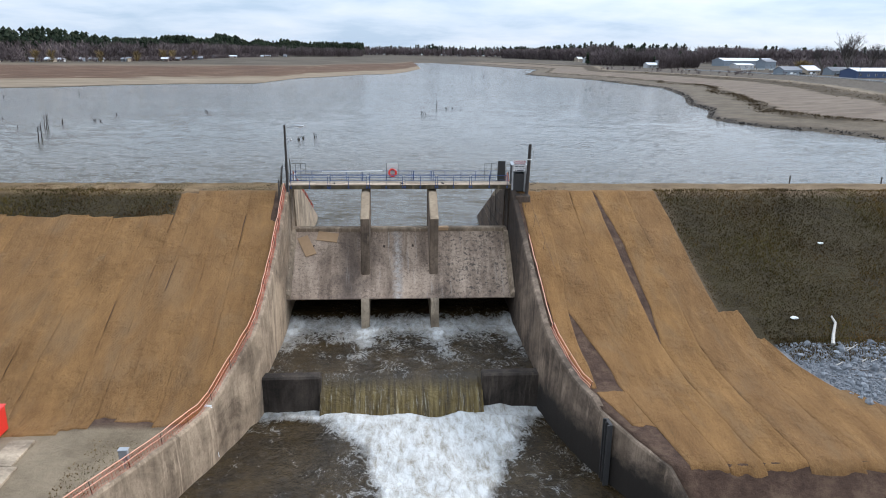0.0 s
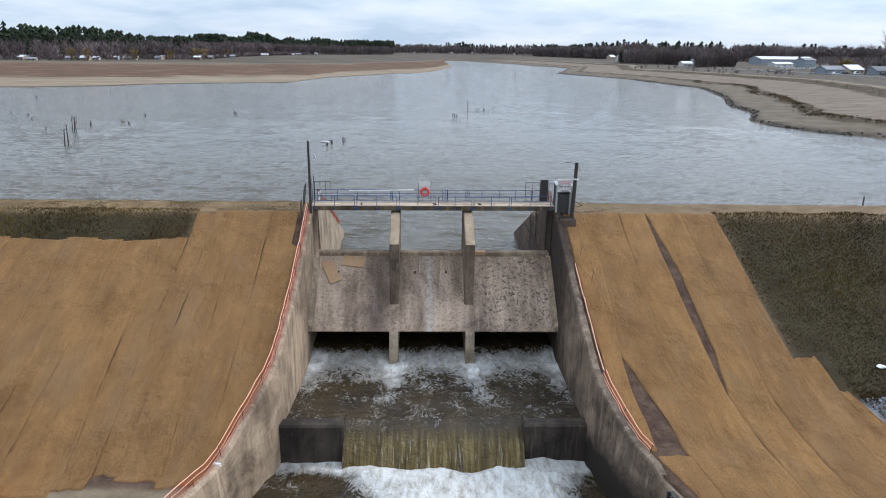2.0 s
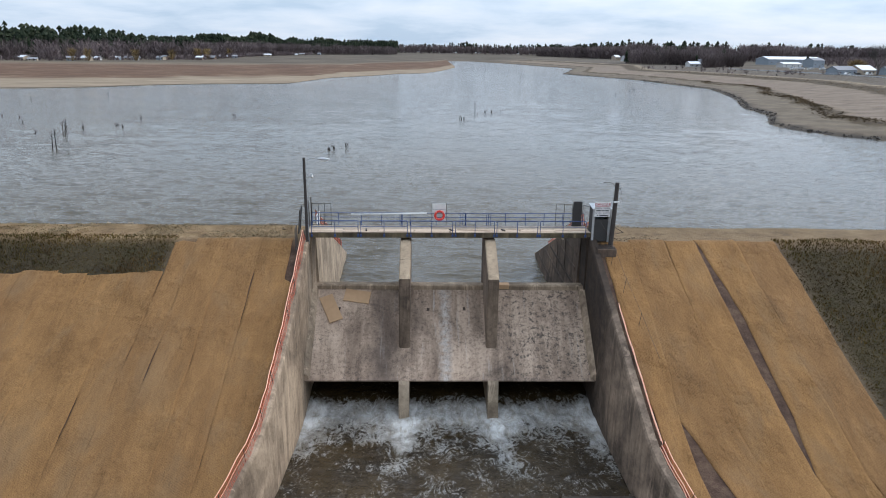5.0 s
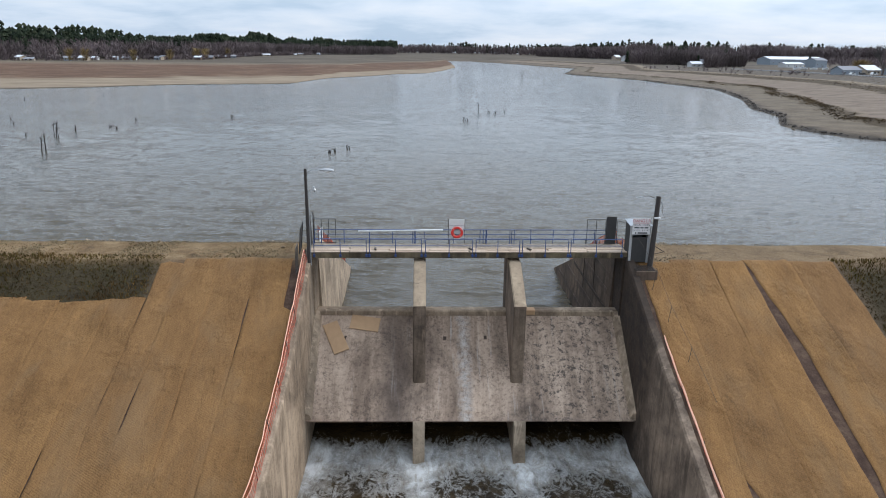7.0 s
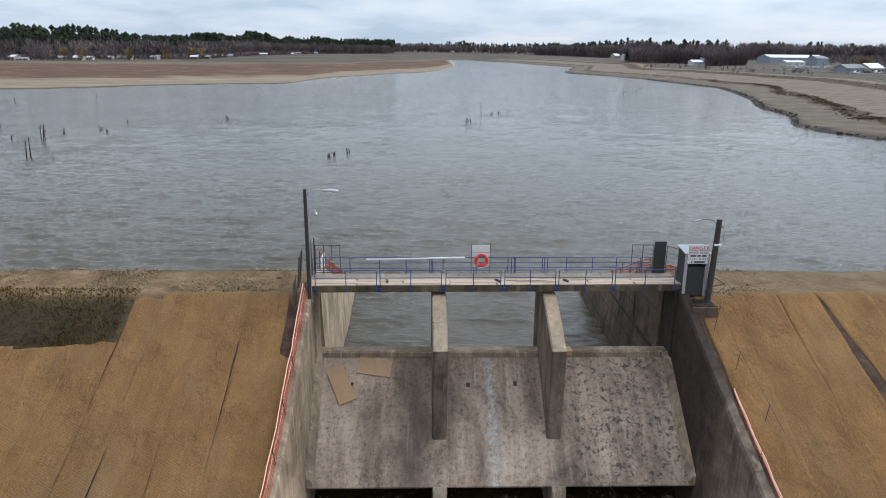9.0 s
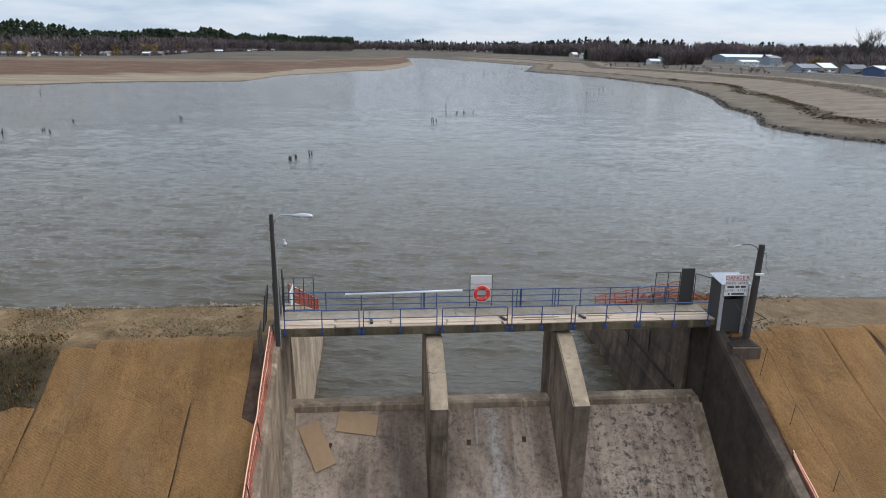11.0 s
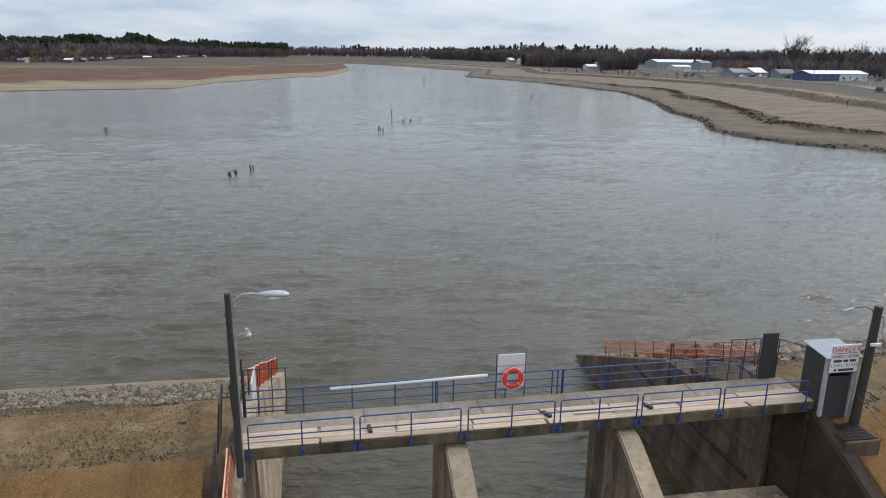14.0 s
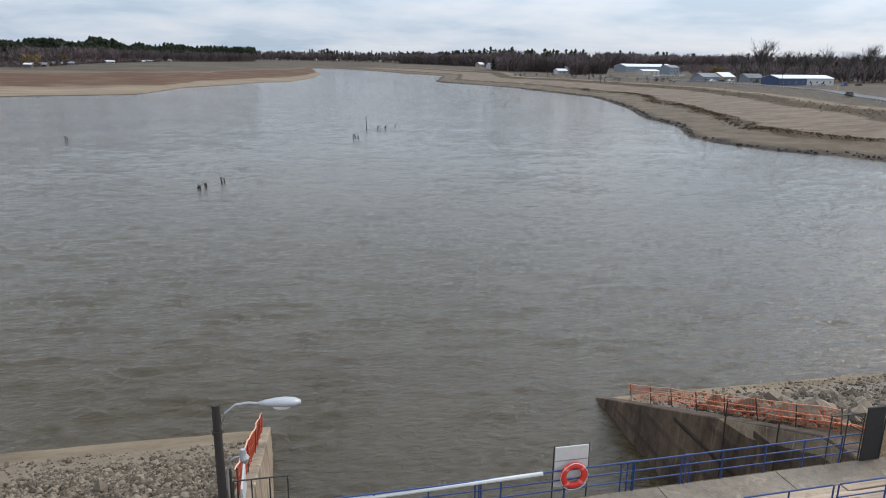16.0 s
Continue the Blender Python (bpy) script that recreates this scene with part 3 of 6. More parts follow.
def ground_zones(X, Y, Z):
    n = fbm(X, Y, 21, 4, 0.25)
    near = step(60 - np.abs(Y), 0, 10)
    grass_right = step(X, 21, 23) * step(-Y, -0.8, 1.2) * step(Y, -20.5 + 0 * Y, -17.5 + 0 * Y)
    grass_left = step(-X, 17, 18.5) * step(-Y, -1.6, 0.2) * step(Y, -5, -3.5)
    crest = step(Y, -0.5, 0.6) * step(-Y, -5.5, -4.0) * np.where(X < 0, 0.85, 0.4) * step(n, -0.6, 0.2)
    upstream = step(Y, 3.5, 5.0) * step(-Y, -10.5, -8) * 0.75
    soil = step(-Y, -4.6, -3.6) * near * (1 - np.maximum(grass_left, grass_right)) * step(Y, -60 + 0 * Y, -40 + 0 * Y)
    platform = step(-Y, 21.8, 22.6) * step(-X, 9, 10)
    gravel = step(X, 23.5, 25) * step(-Y, 16.6 + 0 * Y, 17.6 + 0 * Y) * step(Y, -24, -22)
    shingle = step(Y, 9, 11) * step(-Y, -18.5, -16) * near * step(np.abs(X), 9.5, 10)
    gravel = np.maximum(gravel, np.where(X < 0, 0.12, 0.4) * shingle)
    soil = soil * np.where(Y > 0, np.where(X < 0, 0.8, 0.35) * (0.6 + 0.4 * n), 1)
    soil = soil * (1 - platform)
    behind = Y - np.interp(X, *LEFT_SHORE)
    off = X - np.interp(Y, *RIGHT_SHORE)
    turf = np.maximum(step(off, 150, 190) * (Y > 60), step(Y, 1150, 1400))
    turf = np.maximum(turf, step(behind, 300, 420) * (X < 45))
    grass = np.clip(grass_right + grass_left + crest + upstream + platform * 0.25 * step(n, 0, 0.4), 0, 1)
    bare = step(Y, -0.8, 0.6) * step(-Y, -5.2, -4.0) * np.where(X < 0, 1.0, 0.7)
    return {"crest": bare, "grass": grass, "soil": soil, "gravel": gravel, "turf": turf, "west_inland": np.where((X < 45) & (Y > 60), behind, 0) / 600, "east_inland": np.where((Y > 60) & (X > 60), off, 0) / 200}


side = [9.6] + grown(10.0, 0.5, 1.0, 34) + grown(34.8, 0.9, 1.032, 3600)
us = [-v for v in side[::-1]] + [-9.45, -5, 0, 5, 9.45] + side
vs = [-v for v in grown(32, 1.5, 1.12, 260)[::-1]] + list(np.arange(-31.5, 24, 0.5)) + grown(24.6, 0.8, 1.022, 4600)
ground = sheet("ground", us, vs, ground_shape, GROUND, ground_zones)
tagged(ground, "sandy embankment and lakeshore with dry grass and soil", "ground", kind="structure")

# ---- water ----
def lake_shape(U, V):
    """Wind ripples with crests across the wind; the grid fans out with distance."""
    X = U * (V + 45)
    s = X + 0.3 * V
    gust = 0.85 + 0.25 * fbm(X, V, 91, 3, 0.03)
    drift = fbm(X * 0.4, V * 0.3, 95, 3, 1.0)
    fine = 0.11 * np.sin(math.tau * (V * 0.85 + 0.1 * X) + 6.5 * drift) * (0.5 + fbm(X * 0.3, V * 0.5, 96, 2, 1.0)) * step(-V, -110, -55)
    long = 0.07 * np.sin(math.tau * (V * 0.36 - 0.03 * X) + 6.0 * fbm(X * 0.17, V * 0.14, 97, 3, 1.0)) * (0.5 + fbm(X * 0.12, V * 0.2, 98, 2, 1.0)) * step(-V, -320, -160)
    Z = fine + long + 0.05 * fbm(s * 0.5, V * 1.25, 94, 2, 1.0, 0.5) + 0.13 * fbm(s * 0.24, V * 0.6, 92, 3, 1.0, 0.6) + 0.10 * fbm(s * 0.11 + 0.02 * V, V * 0.2, 93, 3, 1.0, 0.6)
    return X, V, (0.6 + 0.5 * step(-V, -80, -25)) * Z * gust * step(V, 2, 8) * (1 - 0.65 * step(V, 60, 180)) - 0.02


fan = [-40, -12, -4, -1.6, -1.1] + list(np.linspace(-0.85, 0.85, 560)) + [1.1, 1.6, 4, 12, 40]
lake = sheet("lake_water", fan, grown(2.4, 0.2, 1.005, 720) + [800, 1000, 1400, 2200, 3500], lake_shape, LAKE)
tagged(lake, "rippled grey-brown lake water, drawn down low", "water", kind="structure")


def basin_level(X, Y):
    crest = step(-Y, 10.5, 13.2) * step(6.2 - np.abs(X + 0.15), 0, 0.7)
    return LEVEL_BASIN + 0.55 * step(Y, -5.2, -2.0) + fbm(X, Y, 31, 4, 0.9) * (0.05 + 0.22 * basin_foam(X, Y)) - 0.16 * crest


def basin_shape(X, Y):
    X = X * np.where(X < 0, wall_left(Y), wall_right(Y)) / 9.2
    under = np.where(np.abs(X + 0.15) < 5.7, np.maximum(0, -13.1 - Y), 0)
    return X, Y, basin_level(X, Y) - 1.5 * under


def basin_foam(X, Y):
    jets = 0.42 * step(Y, -11.0 + 1.6 * fbm(X, Y, 33, 3, 0.6), -5.0 + 0 * Y)
    bays = 1 - 0.5 * np.exp(-(((np.abs(X) - 3.1) / 0.55) ** 2)) * step(Y, -6.5, -5)
    streaks = 0.55 * np.exp(-(((np.abs(X) - 3.0) / 0.9) ** 2)) + 0.5 * np.exp(-(((np.abs(X) - 8.9) / 0.8) ** 2))
    # foam colour stops under the lip to keep the outlets' shade dark
    return np.clip((jets * bays + 0.1 * step(Y, -7.5, -5) + 0.6 * streaks * step(Y, -14.5, -8) + 0.1) * step(-Y, 2.6, 4.4), 0, 1)


basin = sheet("stilling_basin_water", np.arange(-9.2, 9.21, 0.2), np.arange(-13.8, 1.0, 0.2), basin_shape, RACE, lambda X, Y, Z: {"foam": basin_foam(X, Y)})
tagged(basin, "brown churning water with white foam below gates", "water", kind="structure")


def tail_foam(X, Y):
    """A plume that narrows down the river from the foot of the overfall."""
    mid_ = np.interp(-Y, [14, 16, 18.5, 22, 25, 40], [0.1, 0.9, 1.75, 1.9, 1.7, 1.0])
    half = np.interp(-Y, [14, 15.7, 16.5, 18.5, 22, 25, 40], [13, 12.0, 8.0, 6.2, 4.3, 3.4, 4.0])
    x = X - mid_ + 0.9 * fbm(X, Y, 35, 4, 0.35)
    plume = (1 - step(np.abs(x) / half, 0.55, 1.15)) * np.interp(-Y, [14, 24, 34, 50], [1.0, 0.9, 0.5, 0.2])
    return np.clip(plume + 0.2 * step(fbm(X, Y, 36, 3, 0.3), -0.3, 0.5), 0, 1)


def tail_shape(X, Y):
    X = X * np.where(X < 0, wall_left(Y), wall_right(Y)) / 9.2
    f = tail_foam(X, Y)
    n = fbm(X, Y, 37, 5, 0.5)
    return X, Y, LEVEL_TAIL + n * (0.10 + 0.34 * f) + 0.3 * f * step(Y, -21, -17.2) - 0.15 * step(Y, -16.6, -15.6)


tail = sheet("tailwater", np.arange(-9.2, 9.21, 0.2), list(np.arange(-70, -36, 1.0)) + list(np.arange(-36, -14.5, 0.2)), tail_shape, RACE, lambda X, Y, Z: {"foam": tail_foam(X, Y)})
tagged(tail, "dark river water with a white foam plume", "water", kind="structure")


def fall_shape(U, V):
    """A smooth tongue that bends over the crest and breaks up as it falls."""
    y = -12.4 - 3.75 * V - 0.3 * np.cos(U * 0.22) * V
    d = np.maximum(0, V - 0.2) / 0.8
    n = fbm(U, V * 0.35, 41, 3, 1.5) * 0.18 * d + fbm(U, V, 42, 2, 3.5) * 0.06 * d
    return U, y - n, basin_level(U, np.maximum(y, -14.0)) + 0.008 - 2.55 * d**1.8


def fall_drop(X, Y, Z):
    return {"drop": step(-Z, 3.42, 4.5), "foam": basin_foam(X, Y)}


fall = sheet("overfall_water", np.arange(-5.75, 5.46, 0.1), np.linspace(0, 1, 40), fall_shape, FALL, fall_drop)
tagged(fall, "olive-brown sheet of water falling over weir", "water", kind="structure")


WET_SHADE = concrete("wet_shaded_black_concrete", (0.075, 0.06, 0.048), (0.018, 0.014, 0.011), 0.8)


# ---- concrete structure ----
def channel_wall(sign, wall, name, label, material):
    """A training wall with battered inner face whose coping follows the bank."""
    thick = 0.45
    ys = [1.6, 0.0, -1.0] + [-1.0 - 0.75 * k for k in range(1, 60)]
    bm = bmesh.new()
    rows = []
    for y in ys:
        top = float(bank(sign, y)) + 0.28 if y < -0.6 else 7.2
        if sign > 0 and y < -22:
            top -= 0.35
        top += 0.05 * noise.noise((0, y * 0.9, sign * 3.0)) + 0.06 * noise.noise((2, y * 2.6, sign))
        w = float(wall(y))
        batter = 0.16 + 0.03 * noise.noise((5, y * 0.7, sign))
        line = [(w - 0.02, -7.2), (w, -4.0), (w + batter, top - 0.12), (w + batter + 0.08, top), (w + batter + thick, top + 0.02), (w + batter + thick, -7.2)]
        rows.append([bm.verts.new((sign * x, y, z)) for x, z in line])
    for a, b in zip(rows, rows[1:]):
        for k in range(len(a) - 1):
            bm.faces.new((a[k], a[k + 1], b[k + 1], b[k]))
    bm.faces.new(rows[0])
    bm.faces.new(rows[-1][::-1])
    bmesh.ops.recalc_face_normals(bm, faces=bm.faces)
    return tagged(part(name, bm, material), label, "wall", kind="structure")


channel_wall(-1, wall_left, "wall_west", "stained concrete training wall beside the chute", CONCRETE)
# its brown staining is deepened for a face turned from the sun
channel_wall(1, wall_right, "wall_east", "brown-stained, shade-darkened concrete training wall beside the chute", CONCRETE_BROWN)


def wing_wall(sign, name):
    """The wall upstream of the bridge: its coping runs down to the lake."""
    bm = bmesh.new()
    x0, x1 = 9.2, 9.75
    rows = []
    for y in np.linspace(1.6, 21.0, 24):
        top = min(7.1, 7.1 - 0.41 * (y - 4.0)) + 0.02 * noise.noise((1, y, sign))
        rows.append([bm.verts.new((sign * x, y, z)) for x, z in ((x0 - 0.45, -3), (x0, top - 0.05), (x0 + 0.05, top), (x1, top), (x1, -3))])
    for a, b in zip(rows, rows[1:]):
        for k in range(len(a) - 1):
            bm.faces.new((a[k], a[k + 1], b[k + 1], b[k]))
    bm.faces.new(rows[0])
    bm.faces.new(rows[-1][::-1])
    bmesh.ops.recalc_face_normals(bm, faces=bm.faces)
    # the sunward west wall is toned pale, the east one darker for its shade
    return tagged(part(name, bm, CONCRETE_PALE if sign < 0 else CONCRETE_STREAKED_SHADE), "sloping concrete wing wall upstream of the footbridge", "wall", kind="structure")


wing_wall(-1, "wall_northwest")
wing_wall(1, "wall_northeast")

# sloping chute slab with its lip over the outlets, and the sill at its head
chute = bmesh.new()
prism(chute, [(0.35, 3.35), (-4.9, -0.94), (-4.88, -1.02), (-4.2, -1.2), (0.9, -1.2), (0.9, 3.35)], "x", -9.2, 9.2)
tagged(part("spillway_chute", chute, APRON), "sloping spillway slab of stained rough concrete", "spillway", kind="structure")
sill = bmesh.new()
prism(sill, [(0.3, 3.34), (0.3, 3.6), (0.42, 3.68), (0.95, 3.68), (1.05, 3.58), (1.05, -3.0), (0.92, -3.0), (0.92, 3.34)], "x", -9.2, 9.2)
tagged(part("spillway_sill", sill, CONCRETE), "grey concrete sill across the spillway head", "sill", kind="structure")
# its black tone stands in for the shade inside the outlets
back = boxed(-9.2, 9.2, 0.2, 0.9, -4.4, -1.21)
tagged(part("wall_outlet_back", back, WET_SHADE), "concrete wall behind the outlets, blackened for their shade", "wall", kind="structure")


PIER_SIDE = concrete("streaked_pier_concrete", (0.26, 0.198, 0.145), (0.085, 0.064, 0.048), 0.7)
PIER_SKYLIT = concrete("skylit_pier_cap", (0.39, 0.312, 0.22), (0.24, 0.186, 0.13), 0.25)


def pier(x, name):
    """A thick pier: a sloping cap runs out from the deck, then the nose drops sheer to the chute; its foot shows again below the lip."""
    bm = bmesh.new()
    prism(bm, [(2.0, -2.6), (2.2, 6.96), (0.1, 6.96), (-0.2, 6.93), (-0.55, 6.8), (-2.1, 6.0), (-3.35, 5.28), (-3.12, 0.3), (-1.0, -1.0), (0, -4.4)], "x", x - 0.35, x + 0.35)
    bmesh.ops.bevel(bm, geom=[e for e in bm.edges if abs(e.verts[0].co.x - e.verts[1].co.x) < 0.01 and e.verts[0].co.z > 0], offset=0.05, segments=2, affect="EDGES")
    bm.normal_update()
    # faces tilted up take the paler cap tone, painting in sky light
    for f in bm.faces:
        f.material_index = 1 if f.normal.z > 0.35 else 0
    for v in bm.verts:
        v.co += Vector((0.03, 0.03, 0.03)) * noise.noise(v.co * 1.7)
    ob = part(name, bm, [PIER_SIDE, PIER_SKYLIT])
    tagged(ob, "concrete pier with a sloping cap toned skylit-pale under footbridge", "pier", "spillway piers", "structure")
    foot = bmesh.new()
    prism(foot, [(-4.3, -0.46), (-4.93, -0.97), (-5.05, -1.2), (-5.35, -2.95), (-5.5, -4.4), (0, -4.4), (0, -1.19), (-4.2, -1.19)], "x", x - 0.33, x + 0.33)
    part("pier_foot", foot, CONCRETE_PALE, ob)
    return ob


west_pier = pier(-2.96, "pier_west")
crack = tubed([(-3.3, -1.8, 6.14), (-3.08, -1.88, 6.1), (-2.86, -1.8, 6.14), (-2.62, -1.85, 6.12)], 0.022, 4)
part("crack", crack, WET_SHADE, west_pier)
pier(2.69, "pier_east")
# dark plates paint the shade of slab pockets; a tan patch on the sill
for x_, y_ in ((-7.42, -0.86), (-1.44, -0.89), (1.0, -0.84)):
    pocket = boxed(-0.09, 0.09, -0.13, 0.13, -0.06, 0.008, bevel=0.004)
    ob = part("slab_pocket", pocket, CONCRETE_DARK)
    ob.matrix_world = pose(x_, y_, 3.064 + 0.817 * y_, math.degrees(math.atan(0.817)), 0, 3 * x_)
    tagged(ob, "dark square plate for a shaded pocket in the slab", "pocket", "slab pockets", "structure")
tagged(part("sill_patch", boxed(3.05, 4.15, 0.295, 0.9, 3.4, 3.7, bevel=0.02), PLYWOOD), "tan timber block set on the sill", "timber block")
# low kerbs where the chute meets the side walls
for s_, nm in ((-1, "chute_kerb_west"), (1, "chute_kerb_east")):
    kerb = bmesh.new()
    rows = []
    for k in range(15):
        y = 0.3 - 5.15 * k / 14
        z = 3.064 + 0.817 * y
        w_ = 0.34 + 0.05 * noise.noise((y, s_, 4))
        rows.append([kerb.verts.new((s_ * x_, y, z + h_)) for x_, h_ in ((9.3, -0.1), (9.3, 0.42), (9.2 - w_ * 0.5, 0.3), (9.2 - w_, -0.1))])
    for a, b in zip(rows, rows[1:]):
        for k in range(4):
            kerb.faces.new((a[k], a[(k + 1) % 4], b[(k + 1) % 4], b[k]))
    kerb.faces.new(rows[0])
    kerb.faces.new(rows[-1][::-1])
    bmesh.ops.recalc_face_normals(kerb, faces=kerb.faces)
    tagged(part(nm, kerb, CONCRETE), "worn concrete kerb along the edge of the chute", "kerb", "chute kerbs", "structure")
for x0, x1, nm in ((-9.75, -5.7, "weir_block_west"), (5.4, 9.6, "weir_block_east")):
    tagged(part(nm, boxed(x0, x1, -14.9, -13.9, -6.8, -3.08, bevel=0.12), WET_SHADE), "low dark wet concrete weir block", "weir", "weir blocks", "structure")
tagged(part("weir_crest", boxed(-5.7, 5.4, -14.6, -13.9, -6.8, -4.75), CONCRETE_DARK), "submerged concrete weir crest", "weir", kind="structure")
# abutments under the bridge ends
for s, nm in ((-1, "abutment_west"), (1, "abutment_east")):
    bm = boxed(min(s * 9.22, s * 9.95), max(s * 9.22, s * 9.95), 0.0, 2.3, 3.0, 7.22, bevel=0.04)
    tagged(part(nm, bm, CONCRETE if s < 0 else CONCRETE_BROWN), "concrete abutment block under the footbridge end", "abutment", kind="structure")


# ---- footbridge ----
footbridge = holder("footbridge", (0, 0, DECK_Z), "narrow footbridge with cream boards and blue steel railings", "footbridge")
inv = Matrix.Translation((0, 0, -DECK_Z))


def on_bridge(name, bm, material, parent=None, label="", smooth=False):
    bmesh.ops.transform(bm, matrix=inv, verts=bm.verts)
    return part(name, bm, material, parent or footbridge, label, smooth)


def deck_line(x):
    """The bridge stands a little askew."""
    return 0.016 * x


def askew(bm):
    for v in bm.verts:
        v.co.y += deck_line(v.co.x)
    return bm


on_bridge("slab", askew(boxed(-9.55, 9.5, 0.04, 1.8, 7.22, 7.47)), DECK_GREY, label="grey concrete deck slab")
for k in range(8):
    x0 = -9.5 + k * 2.37
    for j in range(3):
        y0 = -0.08 + 0.315 * j + 0.014 * math.sin(k * 2.3 + j * 1.7)
        shift_ = 0.05 * math.sin(k * 1.9 + j * 2.6)
        bm = boxed(x0 + shift_ + 0.012, x0 + shift_ + 2.35, y0, y0 + 0.298, 7.474, 7.503 + 0.007 * ((k + 2 * j) % 3), bevel=0.006)
        on_bridge("deck_board", askew(bm), DECK)
for k in range(5):
    x0 = -9.5 + k * 3.8
    on_bridge("grey_board", askew(boxed(x0 + 0.01, x0 + 3.78, 0.88, 1.84, 7.474, 7.5, bevel=0.006)), DECK_GREY)
on_bridge("edge_beam", askew(boxed(-9.55, 9.5, -0.1, 0.04, 7.17, 7.46, bevel=0.015)), BEAM, label="stained olive-grey edge beam")
on_bridge("edge_beam", askew(boxed(-9.55, 9.5, 1.8, 1.94, 7.17, 7.46, bevel=0.015)), BEAM)
on_bridge("flange", askew(boxed(-9.55, 9.5, -0.13, 0.08, 7.14, 7.175)), BEAM)

SECTIONS = ((-9.15, -6.1), (-5.92, -2.85), (-2.62, 0.16), (0.36, 2.95), (3.12, 5.86), (6.02, 9.1))
R = 0.024
for a, b in SECTIONS:
    ya, yb = -0.14 + deck_line(a), -0.14 + deck_line(b)
    panel = on_bridge("railing_panel", tubed([(a, ya, 7.4), (a, ya, 8.26), (a + 0.04, ya, 8.3), (b - 0.04, yb, 8.3), (b, yb, 8.26), (b, yb, 7.4)], R), BLUE, label="blue painted steel railing panel")
    on_bridge("mid_rail", tubed([(a, ya, 7.9), (b, yb, 7.9)], R * 0.85), BLUE, panel)
    m_ = (a + b) / 2
    ym = (ya + yb) / 2
    on_bridge("post", tubed([(m_, ym, 7.3), (m_, ym, 8.3)], R), BLUE, panel)
    for x in (a, m_, b):
        y = -0.14 + deck_line(x)
        on_bridge("bracket", boxed(x - 0.065, x + 0.065, y - 0.025, y + 0.05, 7.2, 7.37, bevel=0.01), BLUE, panel)

far_rail = on_bridge("upstream_railing", tubed([(-9.4, 1.88 + deck_line(-9.4), 8.37), (9.3, 1.88 + deck_line(9.3), 8.37)], R), BLUE, label="blue three-bar railing")
for z in (8.08, 7.79):
    on_bridge("bar", tubed([(-9.4, 1.88 + deck_line(-9.4), z), (9.3, 1.88 + deck_line(9.3), z)], R * 0.85), BLUE, far_rail)
for x in (-9.4, -9.0, -7.6, -6.05, -4.65, -3.3, -2.7, -0.9, 0.75, 1.15, 2.6, 3.9, 5.3, 6.6, 7.9, 9.3):
    y = 1.88 + deck_line(x)
    on_bridge("post", tubed([(x, y, 7.3), (x, y, 8.39)], R), BLUE, far_rail)
for x in (-3.4, 2.72, 0.95):
    y = 1.9 + deck_line(x)
    on_bridge("splice_post", tubed([(x + 0.16, y, 7.45), (x + 0.16, y, 8.39), (x, y, 8.39), (x, y, 7.45)], R), BLUE, far_rail)
for x in (-5.6, 0.1, 3.6):
    bm = boxed(-0.06, 0.06, -0.2, 0.2, 0, 0.09, bevel=0.01, m=pose(x, 0.42 + deck_line(x), 7.51, 0, 0, 25 if x > 0 else 5))
    on_bridge("cleat", bm, RUST, label="rusty steel cleat on deck")
for x0, x1, y in ((0.5, 2.6, 0.62), (1.0, 3.3, 0.38), (-4.8, -2.9, 0.12), (3.9, 5.0, 0.7)):
    bm = boxed(x0, x1, y - 0.05, y + 0.05, 7.512, 7.55, bevel=0.008)
    tagged(part("loose_plank", bm, DECK), "loose pale timber plank lying on the deck", "plank", "loose planks")

# the long white pole tied to the upstream railing
pipe = tubed([(-6.75, 1.78, 8.27), (-1.55, 1.84, 8.36)], 0.055, 8)
tagged(part("white_pole", pipe, WHITE), "long white pole tied along the blue railing", "pole")

# life ring on its board
board = holder("life_ring_board", (-0.7, 1.97, 7.4), "pale grey board on two thin posts", "board")
part("panel", boxed(-0.48, 0.48, -0.02, 0.02, 0.42, 1.62, bevel=0.01), plain("pale_weathered_board", (0.55, 0.54, 0.51), 0.7, 0, 0.15), board)
part("panel_joint", boxed(-0.48, 0.48, -0.026, -0.019, 1.2, 1.225), GREY, board)
for x in (-0.5, 0.5):
    part("post", tubed([(x, 0.02, -0.1), (x, 0.02, 1.66)], 0.02), RUST, board)
ring = holder("life_ring", (-0.68, 1.80, 8.23), "orange-red life ring with a rope, hung on railing", "life ring")


def torus(major, minor, n=28, k=10):
    bm = bmesh.new()
    grid = [[bm.verts.new(((major + minor * math.cos(b * math.tau / k)) * math.cos(a * math.tau / n), minor * 0.8 * math.sin(b * math.tau / k), (major + minor * math.cos(b * math.tau / k)) * math.sin(a * math.tau / n))) for b in range(k)] for a in range(n)]
    for a in range(n):
        for b in range(k):
            bm.faces.new((grid[a][b], grid[(a + 1) % n][b], grid[(a + 1) % n][(b + 1) % k], grid[a][(b + 1) % k]))
    bmesh.ops.recalc_face_normals(bm, faces=bm.faces)
    return bm


part("float", torus(0.30, 0.088), RED, ring, smooth=True)
for a in (45, 135, 225, 315):
    bm = bmesh.new()
    c, s = math.cos(radians(a)), math.sin(radians(a))
    tube(bm, [(0.30 * c + 0.035 * s, 0, 0.30 * s - 0.035 * c), (0.30 * c - 0.035 * s, 0, 0.30 * s + 0.035 * c)], 0.093, 10)
    part("band", bm, plain("faded_pink_tape", (0.68, 0.15, 0.11)) if a == 45 else bpy.data.materials["faded_pink_tape"], ring)
